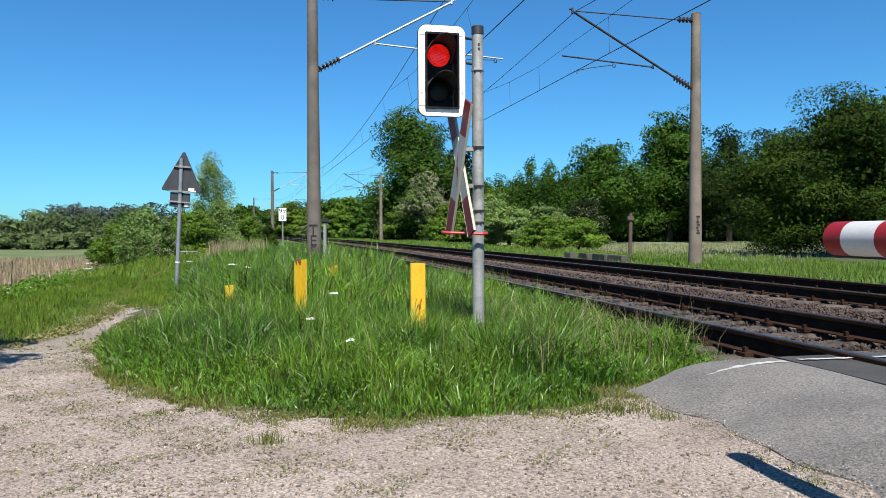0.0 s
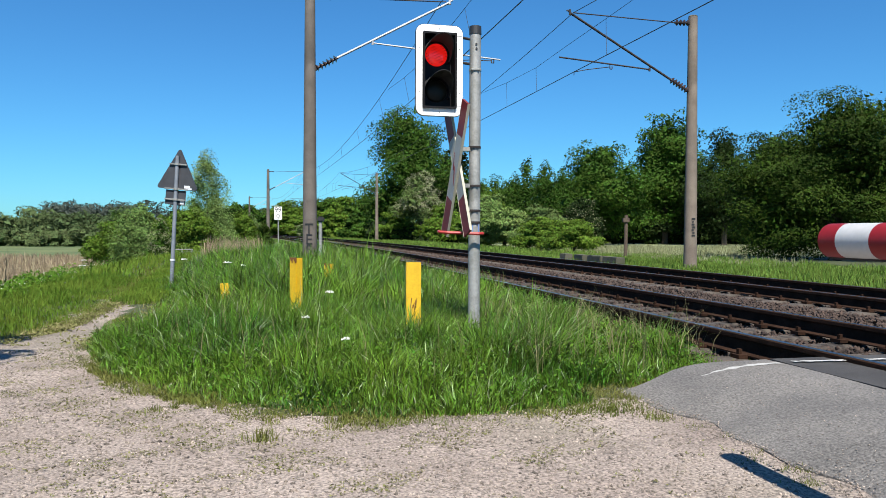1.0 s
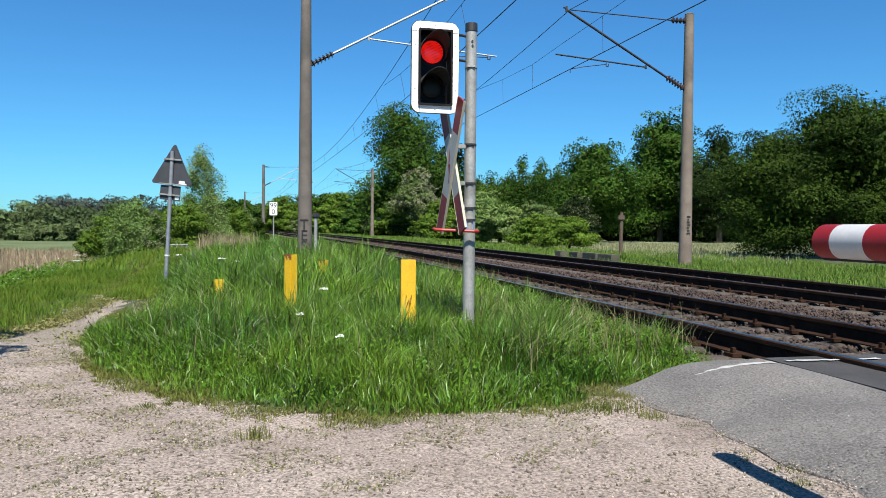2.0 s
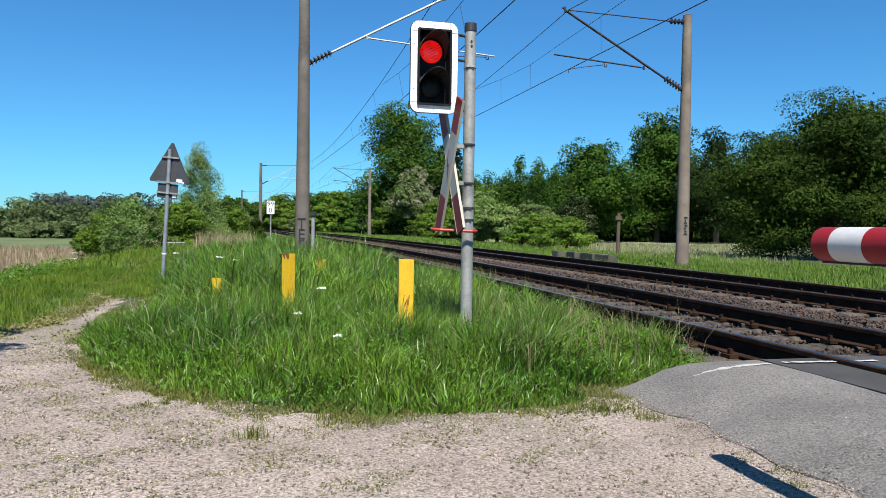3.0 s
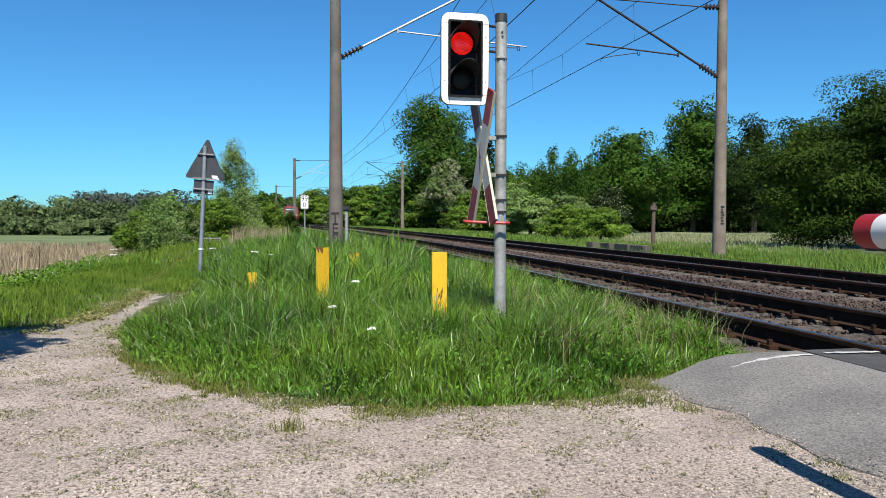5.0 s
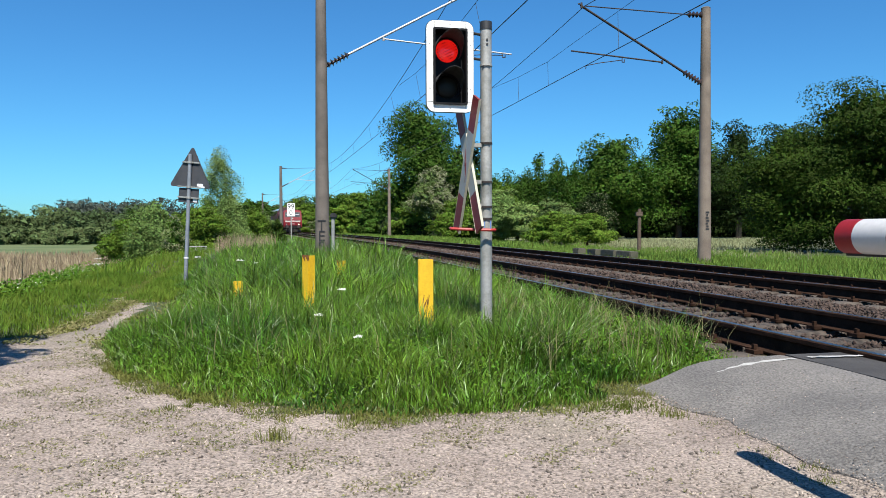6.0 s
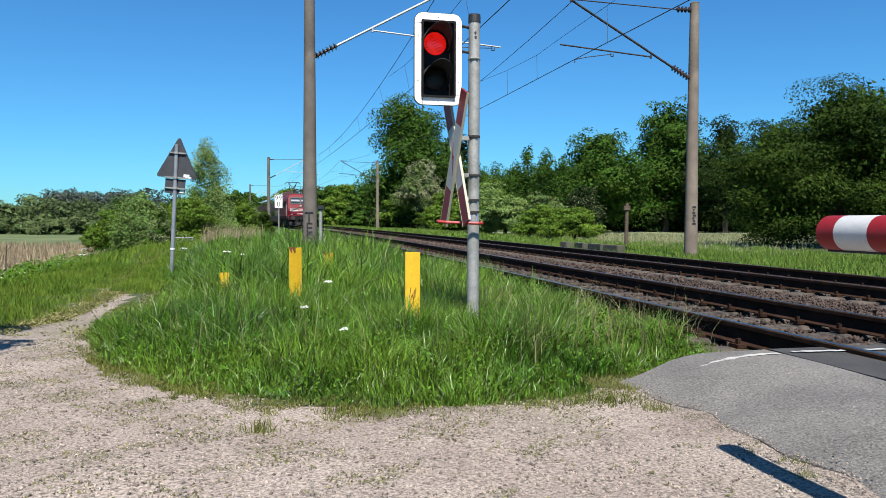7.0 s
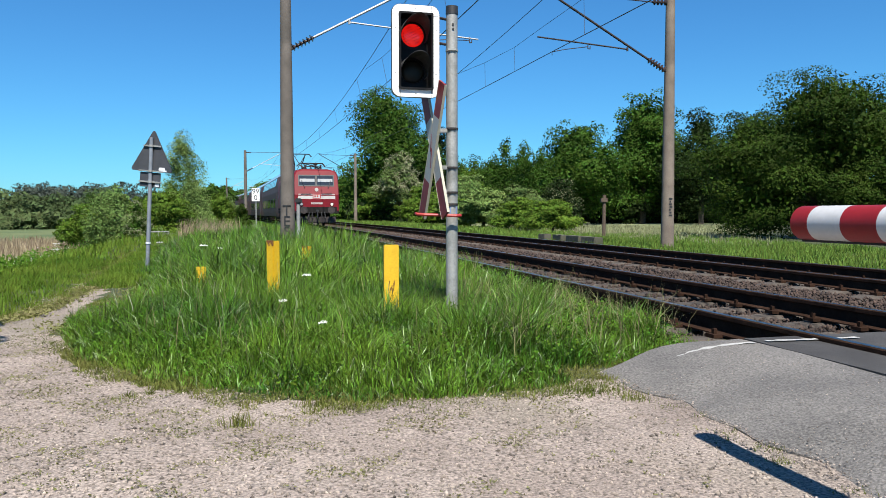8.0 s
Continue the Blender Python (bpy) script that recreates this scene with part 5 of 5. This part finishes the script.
    for tx, ty, th, tn in tufts:
        x, y = tx + rng.normal(0, 0.045, tn), ty + rng.normal(0, 0.035, tn)
        put("grass_tuft", x, y, rng.uniform(0.4, 1.0, tn) * th, np.full(tn, 0.004), GRASS_FRINGE, "small tuft of grass in the gravel", 0.8)
    # beyond the far track
    for n, o0, o1, u0, u1, w, hh, mt in ((56000, 3.9, 13.0, 5, 36, 0.017, 0.30, GRASS_FAR), (20000, 3.9, 10.5, 36, 120, 0.06, 0.42, GRASS_FAR), (9000, -4.9, -3.6, 42, 160, 0.05, 0.35, GRASS)):
        u, off = rng.uniform(u0, u1, n), rng.uniform(o0, o1, n)
        x, y, _ = line_at(u, off)
        k = 0.6 + 0.4 * noise2(x, y, 0.9, 3)
        h = hh * k * rng.uniform(0.6, 1.3, n) * (0.5 + 0.5 * np.clip((np.abs(off) - 3.8) / 0.7, 0, 1))
        put("far_verge_grass", x, y, h, w * rng.uniform(0.6, 1.4, n), mt, "long light green grass beyond the tracks")
    x, y = scatter(36000, 6, 40, 24, 66)
    u, off = nearest_line(x, y)
    ok = (off > 9.0) & (x / y < 0.36 + 0.14 * rng.random(len(x)))
    x, y = x[ok], y[ok]
    put("meadow_grass", x, y, rng.uniform(0.12, 0.32, len(x)), rng.uniform(0.02, 0.045, len(x)), MEADOW_HAY, "pale flowering hay meadow")
    # dry reeds: the low bed, and a stand on the bank
    x, y = scatter(62000, -62, -7.5, 13, 70)
    dist = path_left(np.minimum(y, 24)) - x - np.maximum(0, y - 24) * 0.30
    ok = (dist > 1.95 + 0.046 * y) & (y < 66) & (rng.random(len(x)) < 0.85)
    x, y = x[ok], y[ok]
    put("reed_bed", x, y, rng.uniform(0.75, 1.15, len(x)), rng.uniform(0.02, 0.05, len(x)) * (0.5 + y / 40), REED, "wide bed of dry straw-coloured reeds", 0.25)
    x, y = scatter(2000, -14.5, -7.0, 27, 38)
    ok = np.abs(x - px(425, y)) < 1.3
    x, y = x[ok], y[ok]
    put("bank_reeds", x, y, rng.uniform(0.5, 1.05, len(x)), rng.uniform(0.012, 0.022, len(x)), REED, "stand of dry reeds on the bank", 0.25)


def build_flowers():
    for x, y, z, r in ((-0.67, 5.48, 0.09, 0.030), (-1.02, 7.1, 0.30, 0.04), (-1.15, 6.6, 0.12, 0.035), (-2.6, 9.4, 0.48, 0.05), (-4.0, 12.0, 0.42, 0.05), (-2.95, 11.5, 0.35, 0.04), (-6.3, 13.5, 0.25, 0.07), (-6.8, 14.6, 0.3, 0.07)):
        f = empty("cow_parsley", pose(x, y, -0.25), "white umbel of cow parsley in the grass", "flower", "wild flowers")
        bm = B()
        tube(bm, (0, 0, 0), (0.01, 0, z + 0.25), 0.004, 0.003, 5)
        part("stem", bm, GRASS, f)
        n = 60
        a, q = rng.uniform(0, 2 * np.pi, n), np.sqrt(rng.random(n)) * r
        p = np.stack([np.cos(a) * q, np.sin(a) * q, z + 0.255 + rng.uniform(-0.008, 0.008, n) - q * q * 3], 1)
        head = new("umbel", leaves_mesh("umbel", p, np.tile([0, 0, 1.0], (n, 1)), np.full(n, 0.007), FLOWER))
        head.parent = f


def build_railing():
    r = empty("railing", pose(-11.75, 35.0, -0.38), "low pale metal railing beside the field path", "railing")
    for x in (-0.45, 0.0, 0.45):
        bm = B()
        tube(bm, (x, 0, -0.6), (x, 0, 0.42), 0.03, n=8)
        part("post", bm, GALV, r)
    for z in (0.18, 0.40):
        bm = B()
        tube(bm, (-0.5, -0.035, z), (0.5, -0.035, z), 0.022, n=8)
        part("rail", bm, GALV, r)


def build_pebbles():
    n = 56000
    x, y = rng.uniform(-3.6, 1.9, n), 1.9 + 5.2 * rng.random(n) ** 1.3
    u, c = to_uc(x, y)
    ok = (y < verge_near(x) + 0.05) & (c < 2.2)
    x, y = x[ok], y[ok]
    s = 0.0032 + 0.0125 * rng.random(len(x)) ** 3.5
    z = ground_z(x, y) + 0.018 * noise2(x, y, 0.7) + 0.02 * noise2(x, y, 2.3, 1.0) + s * 0.2
    m = 2400
    u2, c2 = rng.uniform(1.0, 4.7, m), 2.40 + 1.0 * rng.random(m) ** 1.6
    zr = -0.235 + (1 - (1 - (c2 - 2.42) / 1.08) ** 2) * 0.193
    s2 = 0.002 + 0.005 * rng.random(m) ** 3
    x, y, z, s = np.concatenate([x, -NY * u2 + NX * c2]), np.concatenate([y, NX * u2 + NY * c2]), np.concatenate([z, zr + 0.004]), np.concatenate([s, s2])
    m = 2200
    u2 = rng.uniform(0.5, 4.9, m)
    c2 = 2.42 + rng.normal(-0.02, 0.09, m)
    x, y, z, s = np.concatenate([x, -NY * u2 + NX * c2]), np.concatenate([y, NX * u2 + NY * c2]), np.concatenate([z, np.full(m, -0.222)]), np.concatenate([s, rng.uniform(0.003, 0.009, m)])
    tagged(new("loose_gravel", stones_mesh("loose_gravel", x, y, z, s, PEBBLE)), "loose pale pebbles on the gravel", "gravel", kind="stuff")


# ---- train: local +y is ahead ----
def loft(sections):
    """Closed body from rings of points of equal count along y."""
    bm = B()
    rings = [[bm.verts.new(p) for p in s] for s in sections]
    for a, b in zip(rings[:-1], rings[1:]):
        m = len(a)
        for i in range(m):
            bm.faces.new((a[i], a[(i + 1) % m], b[(i + 1) % m], b[i]))
    bm.faces.new(rings[0])
    bm.faces.new(rings[-1][::-1])
    return bm


def wheelset(parent, y, r=0.6):
    for s in (-1, 1):
        bm = B()
        tube(bm, (s * 0.69, y, r), (s * 0.82, y, r), r, r, 24)
        part("wheel", bm, STEEL_DARK, parent)


def bogie(parent, y, wb, r):
    bm = B()
    for s in (-1, 1):
        box(bm, s * 1.05 - 0.08, s * 1.05 + 0.08, y - wb / 2 - 0.7, y + wb / 2 + 0.7, 0.42, 0.78, 0.04)
        for k in (-1, 1):
            box(bm, s * 1.08 - 0.12, s * 1.08 + 0.12, y + k * wb / 2 - 0.2, y + k * wb / 2 + 0.2, 0.36, 0.80, 0.04)
            tube(bm, (s * 1.1, y + k * 0.45, 0.4), (s * 1.1, y + k * 0.45, 0.85), 0.10, 0.10, 10)
    box(bm, -1.0, 1.0, y - 0.3, y + 0.3, 0.45, 0.8)
    b = part("bogie", bm, STEEL_DARK, parent)
    for k in (-1, 1):
        wheelset(b, y + k * wb / 2, r)


def pantograph(parent, y, raised):
    bm = B()
    for s in (-0.55, 0.55):
        tube(bm, (s, y - 0.9, 3.98), (s, y + 0.9, 3.98), 0.05, n=6)
        for k in (-0.9, 0.9):
            tube(bm, (s, y + k, 3.75), (s, y + k, 3.98), 0.06, 0.045, 8)
    top = 5.60 if raised else 4.30
    knee = (4.78, -0.95) if raised else (4.16, -1.3)
    for s in (-1, 1):
        tube(bm, (s * 0.42, y + 0.6, 4.0), (s * 0.28, y + knee[1], knee[0]), 0.05, n=6)
        tube(bm, (s * 0.28, y + knee[1], knee[0]), (s * 0.50, y + 0.1, top), 0.04, n=6)
        tube(bm, (s * 0.28, y + knee[1], knee[0]), (-s * 0.28, y + knee[1], knee[0]), 0.02, n=6)
        tube(bm, (s * 0.50, y + 0.1, top), (-s * 0.42, y + 0.4 * raised + 0.6, 4.0), 0.03, n=6)
    for k in (0.0, 0.3):
        bent(bm, [(-0.97, y + k, top - 0.22), (-0.78, y + k, top), (0.78, y + k, top), (0.97, y + k, top - 0.22)], 0.028, 6)
    part("pantograph", bm, STEEL_DARK, parent, "raised pantograph" if raised else "folded pantograph")


def build_locomotive():
    loco = empty("locomotive", Matrix(), "red electric locomotive with pale stripe hauling the train", "locomotive")
    HW, L = 1.48, 16.6

    def ring(y, dy, hw, zt, z0=1.02):
        # cross-section with its upper part set back by dy
        zw = 2.05
        pts = [(-hw, z0), (-hw, zw), (-hw * 0.985, 2.95), (-hw * 0.965, zt - 0.34), (-hw * 0.86, zt - 0.09), (-hw * 0.6, zt), (hw * 0.6, zt), (hw * 0.86, zt - 0.09), (hw * 0.965, zt - 0.34), (hw * 0.985, 2.95), (hw, zw), (hw, z0)]
        return [(x, y - dy * max(0, (z - zw)) / (zt - zw), z) for x, z in pts]

    secs = [ring(-L, 0, HW * 0.93, 3.66), ring(-L + 0.35, 0, HW, 3.72), ring(-0.9, 0.30, HW, 3.74), ring(-0.16, 0.44, HW * 0.995, 3.72), ring(0.0, 0.50, HW * 0.955, 3.64)]
    bm = loft(secs)
    bm.faces.ensure_lookup_table()
    nose = list(bm.faces[-1].verts)[::-1]
    bm.faces.remove(bm.faces[-1])
    for i in range(5):
        bm.faces.new((nose[i], nose[i + 1], nose[10 - i], nose[11 - i]))
    body = part("body", bm, LOCO_RED, loco, "bright red body shell")
    bm = B()
    box(bm, -HW * 0.97, HW * 0.97, -L + 0.1, -0.02, 0.82, 1.02, 0.02)
    part("frame_skirt", bm, LOCO_GREY, loco, "grey lower frame")
    bm = B()
    box(bm, -0.98, 0.98, -L + 1.2, -1.5, 3.70, 3.80, 0.03)
    for k in range(5):
        box(bm, -0.7, 0.7, -L + 3.0 + k * 2.2, -L + 4.4 + k * 2.2, 3.78, 3.92, 0.03)
    part("roof", bm, ROOF_GREY, loco, "dusty grey-brown roof")
    for k in range(4):
        bm = B()
        insulator(bm, (-0.5 + 0.33 * k, -2.0 - 0.1 * (k % 2), 3.75), (-0.5 + 0.33 * k, -2.0 - 0.1 * (k % 2), 4.12), 0.09, 4)
        part("roof_insulator", bm, INSUL, loco)

    def fy(z):
        return 0.0 - 0.50 * max(0, z - 2.05) / (3.64 - 2.05)

    def face(name, x0, x1, z0, z1, mt, label="", out=0.012, parent=body):
        bm = B()
        v = [bm.verts.new((x, fy(z) + o, z)) for o in (-0.03, out) for x, z in ((x0, z0), (x1, z0), (x1, z1), (x0, z1))]
        for q in ((0, 1, 2, 3), (4, 5, 6, 7), (0, 1, 5, 4), (1, 2, 6, 5), (2, 3, 7, 6), (3, 0, 4, 7)):
            bm.faces.new([v[i] for i in q])
        return part(name, bm, mt, parent, label)

    face("window_band", -1.16, 1.16, 2.60, 3.36, BLACK, "black window surround", 0.008)
    for s in (-1, 1):
        w = face("window", min(s * 0.06, s * 1.10), max(s * 0.06, s * 1.10), 2.68, 3.29, GLASS_DARK, "cab window", 0.016)
        face("blind", min(s * 0.10, s * 1.06), max(s * 0.10, s * 1.06), 2.90, 3.10, BLIND, "pale sun blind", 0.022, w)
        bm = B()
        tube(bm, (s * 0.75, fy(2.5) + 0.05, 2.48), (s * 0.95, fy(3.0) + 0.05, 3.0), 0.014, n=6)
        part("wiper", bm, BLACK, body)
        bm = B()
        tube(bm, (s * 0.98, -0.03, 1.44), (s * 0.98, 0.05, 1.44), 0.12, 0.11, 18)
        hl = part("headlight", bm, STEEL_DARK, body)
        bm = B()
        tube(bm, (s * 0.98, 0.05, 1.44), (s * 0.98, 0.056, 1.44), 0.085, 0.08, 18)
        part("lamp_glass", bm, HEADLAMP if s < 0 else BLIND, hl)
        bm = B()
        tube(bm, (s * 0.875, 0.0, 1.05), (s * 0.875, 0.50, 1.05), 0.10, 0.10, 14)
        tube(bm, (s * 0.875, 0.50, 1.05), (s * 0.875, 0.56, 1.05), 0.24, 0.23, 18)
        part("buffer", bm, STEEL_DARK, loco)
        bm = B()
        tube(bm, (s * 1.0, 0.06, 2.15), (s * 0.35, 0.06, 2.15), 0.016, n=6)
        part("grab_rail", bm, BLACK, body)
        bm = B()
        box(bm, s * HW * 0.99 - 0.01, s * HW * 0.99 + 0.012, -1.75, -1.15, 1.2, 3.1)
        part("cab_door", bm, LOCO_RED, body)
        bm = B()
        tube(bm, (s * (HW + 0.03), -1.05, 1.3), (s * (HW + 0.03), -1.05, 2.6), 0.018, n=6)
        part("handrail", bm, STRIPE, body)
        for k in range(6):
            bm = B()
            box(bm, s * HW - 0.01, s * HW + 0.008, -4.2 - k * 1.8, -2.9 - k * 1.8, 2.45, 3.0)
            part("side_grille", bm, LOCO_GREY, body)
        bm = B()
        box(bm, s * HW - 0.008, s * HW + 0.010, -L + 0.8, -2.0, 1.06, 1.25)
        part("side_stripe", bm, LOCO_GREY, body)
    bm = B()
    tube(bm, (0, fy(2.4) - 0.05, 2.38), (0, fy(2.4) + 0.06, 2.38), 0.13, 0.12, 16)
    up_l = part("headlight", bm, STRIPE, body, "upper headlight")
    face("stripe", -1.20, 1.20, 1.78, 2.10, STRIPE, "pale grey stripe across the front", 0.010)
    face("emblem_border", -0.26, 0.26, 1.80, 2.09, RED, "red bordered emblem plate", 0.016)
    face("emblem_plate", -0.21, 0.21, 1.84, 2.05, STRIPE, "", 0.020)
    for k in (-0.1, 0.06):
        face("emblem_mark", k, k + 0.09, 1.89, 2.01, RED, "", 0.024)
    for k in range(6):
        face("number_bar", -0.38 + k * 0.13, -0.29 + k * 0.13, 1.44, 1.56, STRIPE, "", 0.012)
    face("buffer_beam", -1.3, 1.3, 0.86, 1.26, LOCO_GREY, "grey buffer beam", 0.06)
    bm = B()
    box(bm, -0.07, 0.07, 0.02, 0.42, 0.92, 1.08)
    tube(bm, (0, 0.4, 1.0), (0, 0.42, 0.55), 0.04, n=8)
    for x in (-0.5, -0.3, 0.3, 0.5):
        bent(bm, [(x, 0.05, 0.95), (x * 1.05, 0.18, 0.55), (x * 1.1, 0.06, 0.75)], 0.025, 6)
    part("coupling", bm, BLACK, loco)
    bm = B()
    box(bm, -1.25, 1.25, -0.35, 0.02, 0.22, 0.62, 0.04)
    part("rail_guard", bm, STEEL_DARK, loco)
    bogie(loco, -4.4, 3.3, 0.6)
    bogie(loco, -12.2, 3.3, 0.6)
    bm = B()
    box(bm, -1.2, 1.2, -9.6, -7.0, 0.35, 0.9, 0.05)
    part("equipment_box", bm, STEEL_DARK, loco)
    pantograph(loco, -3.6, False)
    pantograph(loco, -12.6, True)
    return loco


def build_coach():
    coach = empty("passenger_coach", Matrix(), "double-deck passenger coach with blue-grey shining upper windows", "coach", "coaches")
    L = 26.4
    pts = [(-1.36, 0.55), (-1.39, 1.0), (-1.40, 2.7), (-1.33, 3.4), (-1.16, 4.05), (-0.85, 4.45), (-0.4, 4.6), (0.4, 4.6), (0.85, 4.45), (1.16, 4.05), (1.33, 3.4), (1.40, 2.7), (1.39, 1.0), (1.36, 0.55)]
    secs = [[(x * k, y, 0.55 + (z - 0.55) * (0.5 + 0.5 * k)) for x, z in pts] for y, k in ((-L, 0.95), (-L + 0.3, 1), (-0.3, 1), (0, 0.95))]
    body = part("body", loft(secs), COACH_RED, coach)
    roof = [(x * 1.006, z + 0.006) for x, z in pts[4:10]]
    bm = B()
    rows = [[bm.verts.new((x, y, z)) for x, z in roof] for y in (-L + 0.3, -0.3)]
    for i in range(len(roof) - 1):
        bm.faces.new((rows[0][i], rows[0][i + 1], rows[1][i + 1], rows[1][i]))
    part("roof", bm, COACH_ROOF_SHEEN, coach, "pale grey roof, blue sky sheen put into its colour")
    for s in (-1, 1):
        for k in range(9):
            y0 = -L + 3.2 + k * 2.25
            bm = B()
            a, b = (1.345, 3.28), (1.185, 3.98)
            v = [bm.verts.new((s * (x + 0.012), y, z)) for y, (x, z) in ((y0, a), (y0 + 1.85, a), (y0 + 1.85, b), (y0, b))]
            f = bm.faces.new(v)
            g = bmesh.ops.extrude_face_region(bm, geom=[f])
            for q in g["geom"]:
                if isinstance(q, bmesh.types.BMVert):
                    q.co.x -= s * 0.04
            part("upper_window", bm, GLASS_DARK, coach)
            bm = B()
            box(bm, s * 1.40 - 0.02, s * 1.40 + 0.008, y0, y0 + 1.7, 1.35, 2.15)
            part("lower_window", bm, GLASS_DARK, coach)
        for y in (-2.6, -L + 1.4):
            bm = B()
            box(bm, s * 1.40 - 0.02, s * 1.40 + 0.012, y, y + 1.3, 0.7, 2.6)
            part("door", bm, COACH_RED, coach)
    bogie(coach, -3.4, 2.5, 0.46)
    bogie(coach, -L + 3.4, 2.5, 0.46)
    bm = B()
    box(bm, -0.6, 0.6, -0.05, 0.45, 1.0, 3.0, 0.05)
    part("gangway", bm, BLACK, coach)
    return coach


def train_rows(back, length):
    """Poses of a vehicle whose nose runs 'back' metres behind the train's front, by the places of its two ends on the curve."""
    rows = []
    for k in range(17):
        t = k * 0.5
        u = 50.2 + 37.0 * (8.0 - t) + back
        x0, y0, _ = line_at(u, -2.0)
        x1, y1, _ = line_at(u + length, -2.0)
        a = math.atan2(y0 - y1, x0 - x1) - math.pi / 2
        rows.append((t, Matrix.Translation((x0, y0, 0.0)) @ Matrix.Rotation(a, 4, "Z")))
    return rows


build_ground()
build_road()
build_tracks()
build_catenary()
build_signal()
build_triangle_sign()
build_hectometre_sign()
build_small_posts()
build_barrier()
build_yellow_post(-0.23, 7.0, 0.585, 0.125, 8, 0, "bright yellow plastic cable marker post in the grass")
build_yellow_post(-1.58, 8.25, 0.58, 0.10, -38, 0, "yellow marker post with a rusty frayed top", True)
build_yellow_post(-2.72, 9.7, 0.20, 0.10, 20, 0, "short yellow marker post almost hidden by grass", False, 0.05)
build_yellow_post(-1.76, 12.0, 0.36, 0.11, -30, 0, "faded orange marker post behind tall grass", True)
loco = build_locomotive()
coaches = [build_coach()]
for _ in range(4):
    coaches.append(copy_thing(coaches[0], Matrix()))
build_trees()
build_far_woods()
build_railing()
build_flowers()
build_grass()
build_pebbles()
build_ballast()


def motions():
    walk(loco, train_rows(0.0, 16.6))
    for i, c in enumerate(coaches):
        walk(c, train_rows(17.6 + 27.0 * i, 26.4))


motions()
